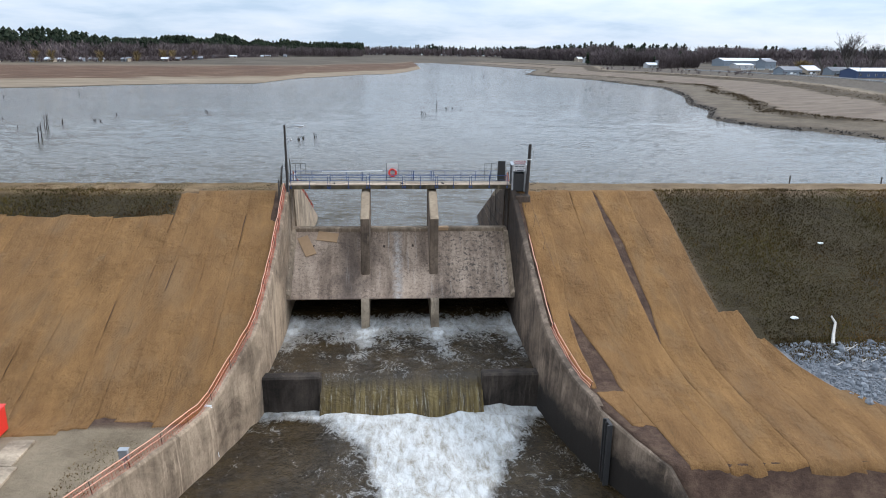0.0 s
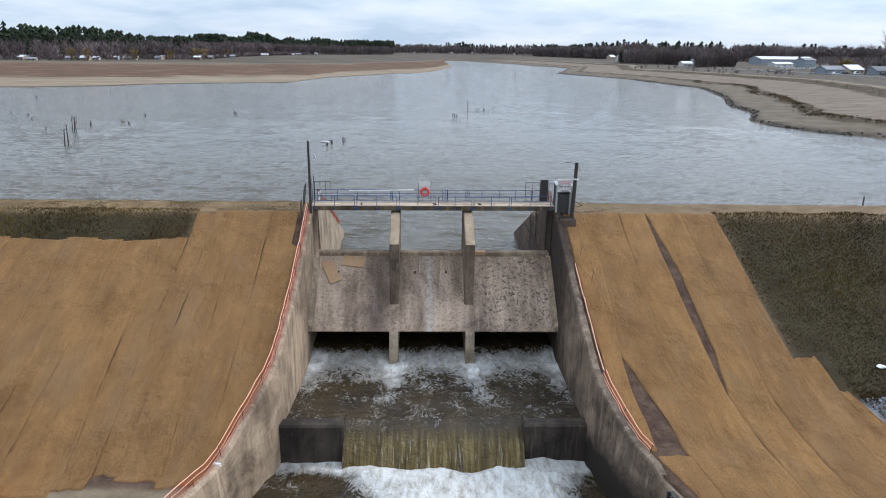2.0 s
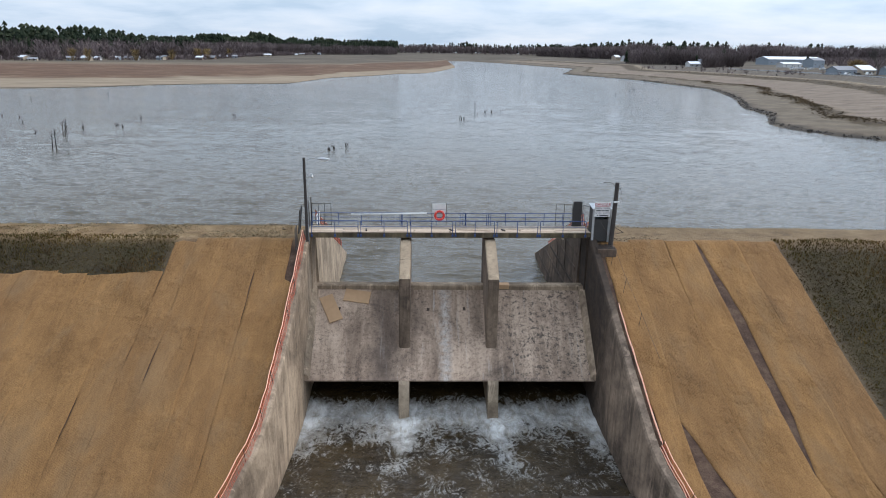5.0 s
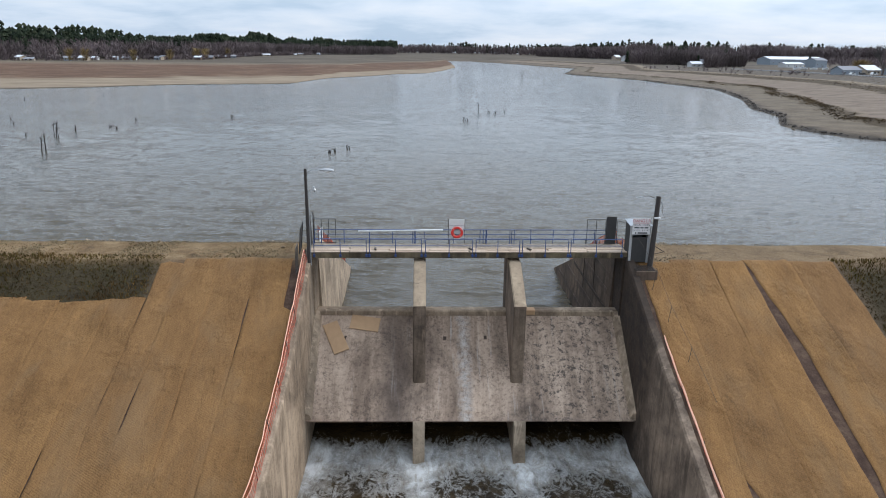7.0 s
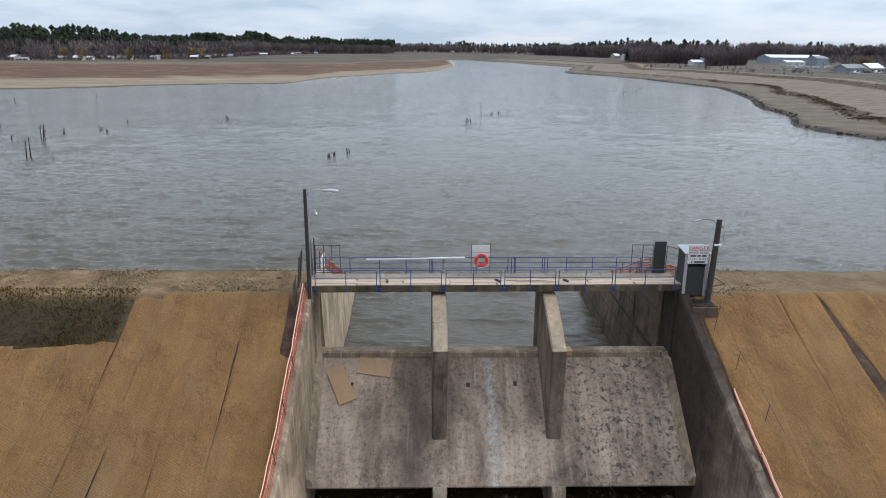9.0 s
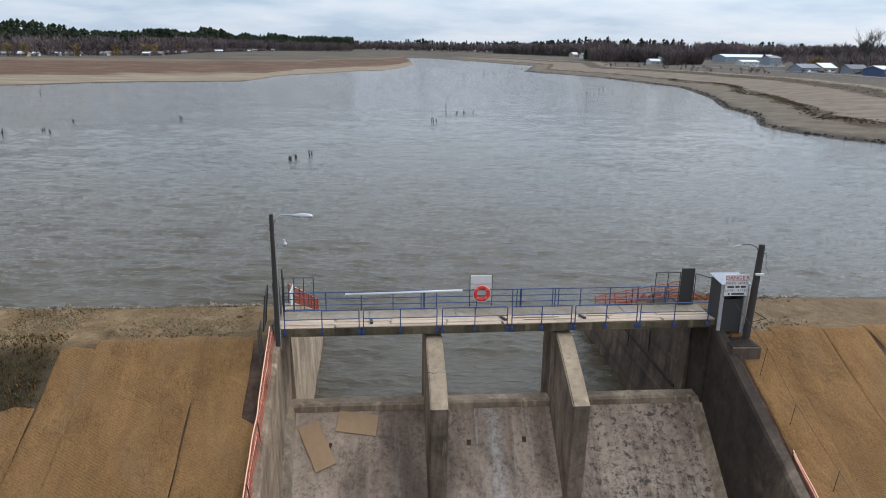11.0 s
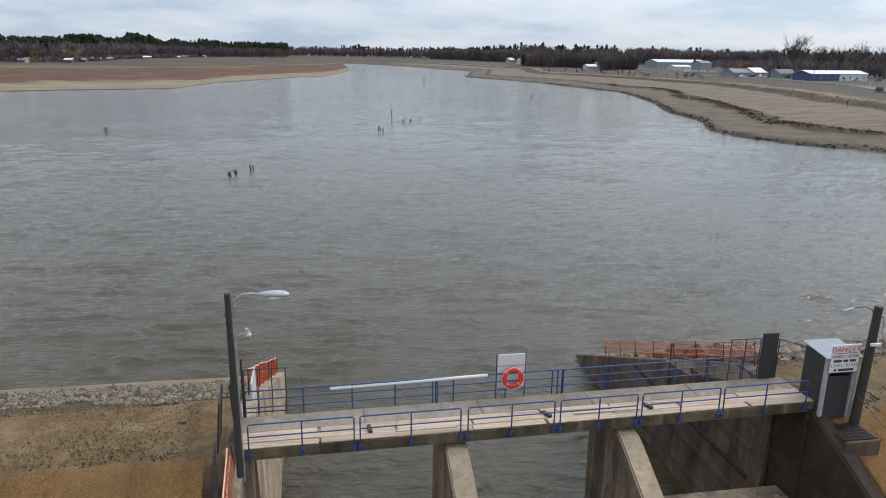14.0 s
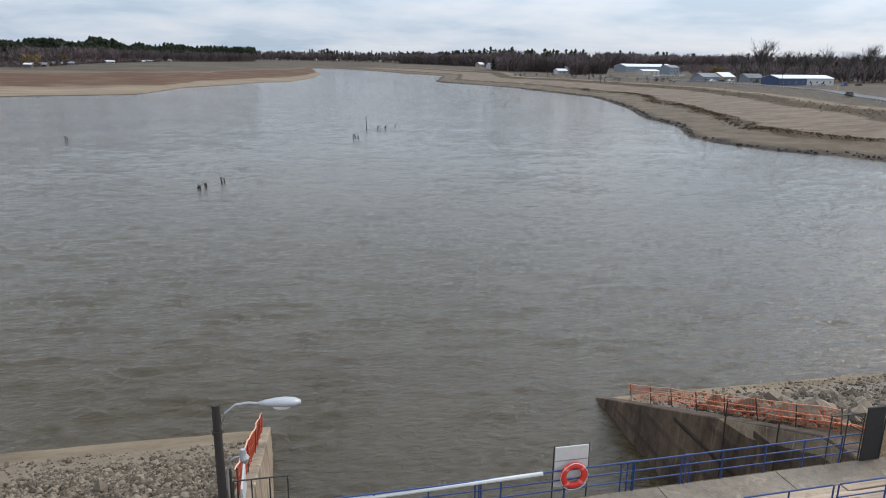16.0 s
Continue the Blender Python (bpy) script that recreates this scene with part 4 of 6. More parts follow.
part("rope", tubed([(0.39 * math.cos(t), -0.05, 0.39 * math.sin(t) - 0.03 * abs(math.sin(2 * t))) for t in np.linspace(0, math.tau, 33)], 0.01, 5), WHITE, ring)

# ---- poles and lamps ----
lamp = holder("street_lamp", (-9.38, -0.92, 6.9), "dark wooden lamp pole with a cobra-head lantern", "street lamp")
part("pole", tubed([(0.03, 0, 0.15), (0.02, 0, 2.5), (0, 0, 5.62)], [0.10, 0.092, 0.08], 10), POLE, lamp)
part("conduit", tubed([(0.15, -0.03, 0), (0.14, -0.03, 4.2)], 0.018), GALV, lamp)
part("arm", tubed([(0.06, 0, 5.1), (0.16, 0, 5.42), (0.36, 0, 5.58), (0.6, 0, 5.6), (0.82, 0, 5.57)], 0.026), GALV, lamp, "thin curved steel arm")


def lantern():
    bm = bmesh.new()
    rows = []
    for x, w, up, dn in ((0.0, 0.05, 0.05, 0.04), (0.12, 0.075, 0.075, 0.05), (0.3, 0.12, 0.10, 0.06), (0.5, 0.15, 0.11, 0.07), (0.68, 0.13, 0.09, 0.06), (0.8, 0.06, 0.04, 0.03)):
        rows.append([bm.verts.new((x, w * math.cos(a), (up if math.sin(a) > 0 else dn) * math.sin(a))) for a in np.linspace(0, math.tau, 12, endpoint=False)])
    for a, b in zip(rows, rows[1:]):
        for k in range(12):
            bm.faces.new((a[k], a[(k + 1) % 12], b[(k + 1) % 12], b[k]))
    bm.faces.new(rows[0][::-1])
    bm.faces.new(rows[-1])
    bmesh.ops.recalc_face_normals(bm, faces=bm.faces)
    return bm


bm = lantern()
bmesh.ops.transform(bm, matrix=pose(0.8, 0, 5.56, 0, 2, 0), verts=bm.verts)
head = part("lamp_head", bm, plain("silver_lamp_housing", (0.36, 0.365, 0.37), 0.35, 0.2, 0.1), lamp, "silver-white cobra-head lantern", True)
lens = bmesh.new()
bmesh.ops.create_uvsphere(lens, u_segments=12, v_segments=6, radius=1, matrix=pose(1.24, 0, 5.49) @ Matrix.Diagonal((0.2, 0.11, 0.09, 1)))
part("lens", lens, plain("frosted_lamp_lens", (0.75, 0.76, 0.74), 0.2, 0, 0.05), head, "frosted glass lens", True)
part("small_arm", tubed([(0.14, 0, 4.25), (0.22, 0, 4.42), (0.3, 0, 4.46), (0.42, 0, 4.47)], 0.018), GALV, lamp)
bm = bmesh.new()
tube(bm, [(0.45, 0, 4.62), (0.45, 0, 4.5), (0.47, 0, 4.42), (0.49, 0, 4.3)], [0.05, 0.07, 0.10, 0.03], 10)
part("small_lamp", bm, bpy.data.materials["silver_lamp_housing"], lamp, "small bell-shaped floodlight")
part("bolt_collar", tubed([(0, 0, 5.0), (0, 0, 5.08)], 0.1, 10), RUST, lamp)

utility = holder("utility_pole", pose(10.72, -0.42, 6.7, 0, 2.2, 0), "leaning dark wooden utility pole with a bent arm", "utility pole")
part("pole", tubed([(0, 0, -0.6), (0.0, 0, 2.2), (-0.02, 0, 4.32)], [0.165, 0.15, 0.13], 10), POLE, utility)
part("lamp_arm", tubed([(-0.1, 0, 3.98), (-0.25, 0, 4.2), (-0.55, 0, 4.32), (-0.95, 0, 4.28)], 0.018), RUST, utility)
part("lamp_hood", tubed([(-0.92, 0, 4.28), (-1.08, 0, 4.22), (-1.3, 0, 4.17)], [0.02, 0.05, 0.02], 8), GALV, utility)
part("insulator", tubed([(0.12, 0, 3.95), (0.22, 0, 3.97)], 0.045, 8), GREY, utility)
part("bracket", boxed(-0.17, 0.2, -0.2, -0.12, 3.0, 3.1, bevel=0.01), WHITE, utility)
part("strut", tubed([(0.1, -0.05, 1.35), (0.75, -0.05, 1.0)], 0.025), RUST, utility)
part("strut", tubed([(0.1, -0.05, 0.85), (0.72, -0.05, 1.02)], 0.02), RUST, utility)
part("hanging_wire", tubed([(0.2, 0, 3.95), (0.32, 0, 3.65), (0.3, 0, 3.4), (0.5, 0, 3.05)], 0.01, 4), RUST, utility)

# ---- gauge hut with the warning sign ----
POST_GREY = plain("faded_grey_paint", (0.30, 0.29, 0.28), 0.7, 0, 0.25)
hut = holder("gauge_hut", (10.08, 0.3, 6.95), "small slate-grey metal hut with a corrugated roof", "hut")
part("wall_panel", boxed(-0.62, -0.56, -0.5, 0.55, 0, 2.25, bevel=0.01), SLATE, hut, "dark slate metal side")
part("wall_panel", boxed(0.5, 0.56, -0.5, 0.55, 0, 2.25, bevel=0.01), GREY, hut)
part("wall_panel", boxed(-0.56, 0.5, 0.49, 0.55, 0, 2.25, bevel=0.01), GREY, hut)
part("frame_post", boxed(-0.64, -0.5, -0.56, -0.46, 0, 2.25, bevel=0.01), POST_GREY, hut, "pale corner post")
part("frame_post", boxed(0.42, 0.58, -0.56, -0.46, 0, 2.25, bevel=0.01), POST_GREY, hut, "pale corner post")
part("door", boxed(-0.49, 0.41, -0.5, -0.45, 0.02, 1.55, bevel=0.01), SLATE, hut, "dark recessed door")
roof = bmesh.new()
pts = [(-0.72 + k * 0.048, 0.028 * (k % 2)) for k in range(30)]
lo = [roof.verts.new((x * 0.95, -0.62, 2.24 + z)) for x, z in pts]
hi = [roof.verts.new((x * 0.95, 0.65, 2.38 + z)) for x, z in pts]
for k in range(len(pts) - 1):
    roof.faces.new((lo[k], lo[k + 1], hi[k + 1], hi[k]))
ext = bmesh.ops.extrude_face_region(roof, geom=list(roof.faces))
bmesh.ops.translate(roof, verts=[v for v in ext["geom"] if isinstance(v, bmesh.types.BMVert)], vec=(0, 0, 0.02))
part("roof", roof, GALV, hut, "pale corrugated metal roof")

sign = holder("warning_sign", (10.05, -0.3, 9.2), "white warning board with red and black lettering", "sign")
part("board", boxed(-0.52, 0.52, -0.02, 0.02, -0.5, 0.48, bevel=0.008), plain("white_sign_face", (0.62, 0.60, 0.58), 0.6, 0, 0.12), sign)
INK, INK_RED = plain("black_sign_ink", (0.03, 0.03, 0.035), 0.7), plain("red_sign_ink", (0.38, 0.03, 0.05), 0.7)


def lettering(text, size, z, material, pitch=0.72):
    """One mesh for each letter, evenly spaced about the middle."""
    for k, letter in enumerate(text):
        if letter == " ":
            continue
        data = bpy.data.curves.new("letter", "FONT")
        data.body, data.size, data.align_x, data.extrude = letter, size, "CENTER", 0.003
        tmp = bpy.data.objects.new("letter_source", data)
        me = bpy.data.meshes.new_from_object(tmp)
        bpy.data.objects.remove(tmp)
        me.name = "letter"
        me.materials.append(material)
        ob = new("letter", me)
        ob.parent = sign
        ob.matrix_local = pose((k - (len(text) - 1) / 2) * size * pitch, -0.026, z, 90, 0, 0)


lettering("DANGER", 0.25, 0.24, INK_RED)
part("underline", boxed(-0.44, 0.44, -0.026, -0.02, 0.175, 0.2), INK_RED, sign)
lettering("WHEN HORN", 0.15, 0.03, INK)
lettering("LEVEL RISES", 0.13, -0.29, INK)
for x0, x1, z in ((-0.42, -0.12, -0.13), (-0.06, 0.12, -0.13), (0.18, 0.4, -0.13), (-0.36, -0.28, -0.45), (-0.2, 0.36, -0.45)):
    part("unread_word", boxed(x0, x1, -0.026, -0.02, z, z + 0.085), INK, sign)

# grated landing and step between the wall and the hut
landing = holder("grated_landing", (10.12, -0.66, 6.74), "rusty grated landing with a concrete kerb", "landing")
part("kerb", boxed(-0.5, 0.75, -0.86, -0.74, -0.75, 0.06, bevel=0.03), CONCRETE_DARK, landing, "grey concrete kerb")
part("kerb", boxed(0.62, 0.76, -0.72, 0.4, -0.6, 0.08, bevel=0.03), CONCRETE_DARK, landing)
for k in range(11):
    part("grating_bar", boxed(-0.46 + k * 0.1, -0.43 + k * 0.1, -0.72, 0.36, 0.02, 0.07), RUST, landing)
for k in range(6):
    part("cross_bar", boxed(-0.48, 0.6, -0.68 + k * 0.19, -0.66 + k * 0.19, 0.065, 0.08), RUST, landing)
# slack guard cable running down the east bank
cable = holder("guard_cable", (9.75, -0.9, 8.6), "slack grey guard cable on thin steel stakes", "cable")
part("cable", tubed([(0, 0, 0), (0.6, -1.8, -1.25), (0.95, -3.6, -2.75), (1.25, -6.2, -4.05), (1.45, -9.5, -5.55)], 0.009, 5), RUST, cable)
for x, y, z in ((0.62, -1.85, -1.3), (0.98, -3.7, -2.8), (1.27, -6.3, -4.1)):
    part("stake", tubed([(x - 0.15, y, z - 1.2), (x, y, z + 0.03)], 0.014, 5), RUST, cable)

# ---- gates at the ends of the bridge ----
MESHWIRE = plain("dark_chainlink_wire", (0.06, 0.055, 0.05), 0.6, 0.5)


def wire_frame(name, parent, w, h, m, posts=3, label="", netted=True):
    bm = bmesh.new()
    for z in (0.05, h):
        tube(bm, [(0, 0, z), (w, 0, z)], 0.02)
    for k in range(posts + 1):
        tube(bm, [(w * k / posts, 0, 0), (w * k / posts, 0, h)], 0.02)
    n = int((w + h) / 0.16) if netted else 0
    for k in range(1, n):
        d = k * 0.16
        tube(bm, [(max(0, d - h), 0, min(d, h)), (min(d, w), 0, max(0, d - w))], 0.0032, 3, False)
        tube(bm, [(w - max(0, d - h), 0, min(d, h)), (w - min(d, w), 0, max(0, d - w))], 0.0032, 3, False)
    bmesh.ops.transform(bm, matrix=m, verts=bm.verts)
    return part(name, bm, MESHWIRE, parent, label)


west_gate = holder("access_gate", (-9.5, 0.4, 7.2), "dark panel gate with rusty bars at bridge end", "gate", "bridge gates")
part("panel", boxed(-0.62, -0.56, -0.45, 0.75, 0.1, 1.75, bevel=0.01, m=pose(0, 0, 0, 4, 5, 3)), SLATE, west_gate, "dark weathered panel")
part("panel", boxed(-0.1, -0.04, 0.1, 1.55, 0, 2.05, bevel=0.01, m=pose(0, 0, 0, 0, -3, 0)), SLATE, west_gate, "dark weathered panel")
part("side_bar", tubed([(0.02, 1.55, -0.1), (0.02, 1.55, 2.2)], 0.035), RUST, west_gate)
wire_frame("bar_frame", west_gate, 1.3, 1.55, pose(0.05, 1.7, 0.2), 3, "rusty steel bar frame", False)
wire_frame("mesh_wing", west_gate, 1.2, 1.5, pose(-0.5, -1.3, -0.5, 0, 0, -86), 2, "sagging chain-link panel")
east_gate = holder("access_gate", (8.9, 1.95, 7.3), "dark tall panel gate with chain-link wing", "gate", "bridge gates")
part("panel", boxed(-0.33, 0.3, -0.03, 0.03, 0.0, 1.95, bevel=0.012), SLATE, east_gate, "dark tall metal panel")
wire_frame("mesh_wing", east_gate, 1.15, 1.65, pose(-1.5, 0.05, 0.1), 2, "rusty mesh panel")
wire_frame("mesh_wing", east_gate, 1.3, 1.6, pose(0.36, 0, 0.1, 0, 0, -58), 1, "open chain-link gate leaf")
part("side_bar", tubed([(1.05, -1.1, 0), (1.05, -1.1, 1.5)], 0.035), RUST, east_gate)

# ---- plywood sheets lying on the chute ----
ang = math.degrees(math.atan(0.817))
for (x, y, turn), size in (((-7.95, -0.86, 24), (0.92, 2.1)), ((-6.25, -0.12, -99), (0.95, 1.75))):
    bm = boxed(-size[0] / 2, size[0] / 2, -size[1] / 2, size[1] / 2, 0.02, 0.07, bevel=0.008)
    ob = part("plywood_sheet", bm, PLYWOOD)
    ob.matrix_world = pose(x, y, 3.064 + 0.817 * y, ang, 0, 0) @ pose(0, 0, 0.01, 0, 0, turn)
    tagged(ob, "weathered brown plywood sheet lying on the chute", "plywood sheet", "plywood sheets")


# ---- orange barrier fences ----
NET_RED = plain("faded_red_orange_net", (0.46, 0.075, 0.03), 0.6, 0, 0.3)
BAND = plain("bleached_pink_band", (0.74, 0.40, 0.27), 0.6, 0, 0.15)
def barrier(name, line, label, net=0.95, slump=0.0, colour=NET_RED, rope=BAND, ropes=(1.0, 0.55), every=2.2, seed=1):
    """A plastic barrier net between two ropes on stakes, along a line of ground points."""
    rng = random.Random(seed)
    pts = [Vector(p) for p in line]
    dense = []
    for a, b in zip(pts, pts[1:]):
        n = max(1, int((b - a).length / 0.2))
        dense += [a.lerp(b, k / n) for k in range(n)]
    dense.append(pts[-1])
    base = pts[0].copy()
    thing = holder(name, base, label, "barrier fence", "barrier fences")
    top = [p - base + Vector((0.05 * noise.noise(p * 0.8), 0, net + 0.06 * noise.noise(p * 0.7))) for p in dense]
    low = [p - base + Vector((slump * (0.6 + 0.4 * noise.noise(p)), 0, 0.06 + 0.05 * noise.noise(p * 1.3))) for p in dense]
    bm = bmesh.new()
    for k in range(7):
        f = k / 6
        row = [a.lerp(b, f) + Vector((0.04 * noise.noise((f * 3, i * 0.3, seed)), 0, 0)) for i, (a, b) in enumerate(zip(low, top))]
        tube(bm, row, 0.009, 3, False)
    for a, b in zip(low, top):
        tube(bm, [a, b], 0.009, 3, False)
    part("net", bm, colour, thing, "orange plastic netting")
    for f in ropes:
        bm = bmesh.new()
        tube(bm, [a.lerp(b, f) + Vector((-0.03, 0, 0.02)) for a, b in zip(low, top)], 0.024, 5)
        part("band", bm, rope, thing, "bleached pale orange band")
    step_ = max(1, int(every / 0.2))
    for i in range(0, len(dense), step_):
        lean = Vector((rng.uniform(-0.08, 0.08), rng.uniform(-0.05, 0.05), 0))
        part("stake", tubed([low[i] - Vector((0, 0, 0.25)), top[i] + lean + Vector((0, 0, 0.06))], 0.022, 5), RUST, thing)
    return thing


def bank_line(sign, wall, y0, y1, out=0.75, up=0.05):
    ys = np.arange(y0, y1, -1.0)
    return [(sign * (float(wall(y)) + out), y, float(bank(sign, y)) + up) for y in ys]


barrier("barrier_fence", bank_line(-1, wall_left, -0.4, -31, 0.5, 0.3), "orange safety net fence along the chute wall", 0.66, 0.22, seed=2)
barrier("barrier_fence", bank_line(1, wall_right, -6.0, -15.2, 0.8), "slumped orange net fence beside chute wall", 0.42, 0.1, seed=3, every=3)
barrier("barrier_fence", bank_line(1, wall_right, -15.0, -21.2, 0.9), "slumped orange net fence beside chute wall", 0.5, -0.35, seed=4, every=3, ropes=(1.0, 0.5, 0.2))
barrier("barrier_fence", [(-9.55, y, 7.1 - 0.41 * (y - 4.0) + 0.02) for y in (4.2, 8, 12, 16, 19.6)], "orange net fence on the wing wall coping", 0.95, 0.0, seed=5)
barrier("barrier_fence", [(9.75 + 0.02 * y, y, 7.1 - 0.41 * (y - 4.0) + 0.02) for y in (4.2, 8, 12, 16, 19.0)], "sagging orange net fence beside wing wall", 0.85, 0.25, seed=6, colour=ORANGE, rope=ORANGE_PALE)
barrier("barrier_fence", [(10.3, y, 7.0 - 0.41 * (y - 4.0) + 0.02) for y in (4.2, 8, 12, 15)], "fallen orange net over the riprap", 0.3, 1.7, seed=7, colour=ORANGE, rope=ORANGE_PALE, ropes=(1.0, 0.7, 0.35))
bm = boxed(-9.42, -9.36, 3.6, 5.0, 6.9, 7.75, bevel=0.015)
tagged(part("white_sheet", bm, plain("weathered_white_panel", (0.42, 0.42, 0.41), 0.7)), "white panel leaning on the wing wall", "panel")
pale = bmesh.new()
prism(pale, [(3.2, 5.6), (3.2, 7.0), (4.2, 6.95), (9.6, 4.78), (7.5, 5.0)], "x", 9.17, 9.19)
tagged(part("concrete_patch", pale, CONCRETE_PALE), "pale repaired patch on the wing wall", "patch", kind="structure")
for y, z in ((9.0, 5.9), (6.0, 6.6)):
    tagged(part("gauge_post", tubed([(9.05, y, -1.5), (9.05, y, z)], 0.03), RUST), "thin dark steel gauge post by the wall", "post", "gauge posts")
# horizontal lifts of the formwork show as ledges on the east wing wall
# dark ledges draw the wall's dark strips along with their shadow lines
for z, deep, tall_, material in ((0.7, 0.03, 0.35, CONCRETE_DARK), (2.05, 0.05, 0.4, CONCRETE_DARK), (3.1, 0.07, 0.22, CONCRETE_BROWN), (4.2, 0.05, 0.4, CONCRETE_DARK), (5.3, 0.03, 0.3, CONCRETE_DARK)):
    ledge = bmesh.new()
    rows = []
    for y in np.linspace(2.4, min(20.5, 4.0 + (6.7 - z) / 0.41), 14):
        top_ = min(7.1, 7.1 - 0.41 * (y - 4.0)) - 0.05
        fx = 9.2 - 0.45 * (top_ - z) / (top_ + 3)
        w_ = deep * (0.8 + 0.4 * noise.noise((y * 0.8, z, 3)))
        rows.append([ledge.verts.new(p) for p in ((fx + 0.2, y, z - tall_ / 2), (fx - w_ * 0.4, y, z - tall_ / 2), (fx - w_, y, z + tall_ * 0.2), (fx - w_ * 0.5, y, z + tall_ / 2), (fx + 0.2, y, z + tall_ / 2))])
    for a, c in zip(rows, rows[1:]):
        for k in range(5):
            ledge.faces.new((a[k], a[(k + 1) % 5], c[(k + 1) % 5], c[k]))
    ledge.faces.new(rows[0])
    ledge.faces.new(rows[-1][::-1])
    bmesh.ops.recalc_face_normals(ledge, faces=ledge.faces)
    tagged(part("wall_ledge", ledge, material), "worn horizontal ledge on the dark wing wall", "wall ledge", "wall ledges", "structure")

# steel guide for stop planks, set in the east wall
guide = holder("plank_guide", (11.42, -24.1, -5.9), "black steel guide channel set in the wall", "guide channel")
part("web", boxed(-0.06, 0.12, -0.42, 0.42, 0, 4.12, bevel=0.01), SLATE, guide)
for y in (-0.4, 0.0, 0.4):
    part("rib", boxed(-0.2, -0.05, y - 0.05, y + 0.05, 0, 4.12, bevel=0.01), SLATE, guide)
for k in range(4):
    part("level_mark", boxed(-0.09, -0.062, 0.1, 0.32, 0.5 + 0.26 * k, 0.62 + 0.26 * k), NET_RED, guide, "faded red level mark")

# ---- west bank odds and ends ----
drain = holder("drain_hose", (-11.62, -20.6, -2.2), "white corrugated drain hose over the wall", "hose")
bm = bmesh.new()
pts = [(0, 0, 0.1)] + [(0.06 + 0.006 * k, 0.02 * math.sin(k), -0.1 * k) for k in range(34)]
tube(bm, pts, [0.075 if k % 2 else 0.06 for k in range(len(pts))], 8)
part("hose", bm, WHITE, drain)
part("collar", tubed([(-0.3, 0, 0.15), (0.08, 0, 0.1)], 0.085, 8), WHITE, drain)
post = holder("control_box", (-14.55, -26.3, -2.5), "small grey steel control box on a post", "control box")
part("post", tubed([(0, 0, 0), (0, 0, 0.7)], 0.05, 8), GALV, post)
part("box", boxed(-0.22, 0.22, -0.14, 0.14, 0.5, 1.05, bevel=0.02), GREY, post)
part("lid", boxed(-0.25, 0.25, -0.17, 0.17, 1.05, 1.1, bevel=0.01), GALV, post)
tank = holder("red_container", (-22.9, -22.9, -2.5), "bright red metal container on the bank foot", "container")
part("body", boxed(-1.6, 0.6, -0.6, 0.7, 0.12, 1.6, bevel=0.06), RED, tank)
part("lid", boxed(-1.64, 0.64, -0.64, 0.74, 1.6, 1.68, bevel=0.02), RED, tank)
for x in (-1.3, 0.3):
    part("skid", boxed(x - 0.08, x + 0.08, -0.6, 0.7, 0, 0.12), RUST, tank)
for k in range(3):
    y0 = -23.5 - k * 2.6
    bm = boxed(-21.6 + 0.32 * k, -20.3 + 0.32 * k, y0 - 2.55, y0, -2.6, -2.36, bevel=0.03)
    tagged(part("concrete_slab", bm, CONCRETE_PALE), "pale concrete slab set in sandy ground", "slab", "foot slabs", "structure")


# ---- erosion blankets ----
def lines(table):
    """Piecewise straight edge: x by y, from rows of y, x."""
    ys_, xs_ = zip(*table)
    return lambda y: np.interp(-np.asarray(y, float), [-v for v in ys_], xs_)


def blanket_strip(name, parent, near, far, y_top, y_foot, seed, lift=0.05):
    """One roll of blanket laid down the bank between two edges."""
    cols, rows = 13, max(6, int((y_top - y_foot) / 0.35))

    def shape(U, V):
        y0 = y_top + 0.16 * fbm(U * 3, 0 * U + seed, seed, 3, 1.0) + (y_foot - y_top) * V
        y = y0 + 0.16 * fbm(U * 2.5, V * 0, seed + 5, 3, 1.0) * step(V, 0.85, 1)
        a = near(y) - 0.12 + 0.118 * step(fbm(0.22 * y, 0 * y + seed, seed + 11, 3, 1.0), -0.05, 0.35) + 0.1 * fbm(y, 0 * y + seed, seed + 1, 4, 0.3)
        b = far(y) + 0.13 * fbm(y, 0 * y + seed, seed + 2, 4, 0.3)
        x = a + (b - a) * U
        z = ground_height(x, y) + lift + 0.022 * fbm(x, y, seed + 3, 4, 0.9) + 0.016 * np.sin(x * 9 + 3 * fbm(x, y, seed + 4, 2, 0.2)) * step(fbm(x, y, 9, 2, 0.12), 0, 0.5)
        z = z + 0.04 * step(U, 0.8, 0.95) * step(fbm(x * 0.3, y, seed + 6, 3, 0.3), -0.2, 0.4) + 0.09 * step(V, 0.97, 1) * np.maximum(0, fbm(x, y, 4, 2, 0.8))
        edge = (U < 1e-6) | (U > 1 - 1e-6) | (V < 1e-6) | (V > 1 - 1e-6)
        ends = (V < 1e-6) | (V > 1 - 1e-6)
        sink = np.where(ends, 0.16, 0.03 + 0.055 * step(fbm(x * 0.4, y, seed + 7, 3, 0.33), 0.0, 0.45))
        return x, y, np.where(edge, z - sink, z)

    us_ = [0, 0.012] + list(np.linspace(0.08, 0.92, cols)) + [0.988, 1]
    vs_ = [0, 0.004] + list(np.linspace(0.01, 0.99, rows)) + [0.996, 1]
    return sheet(name, us_, vs_, shape, BLANKET, parent=parent)


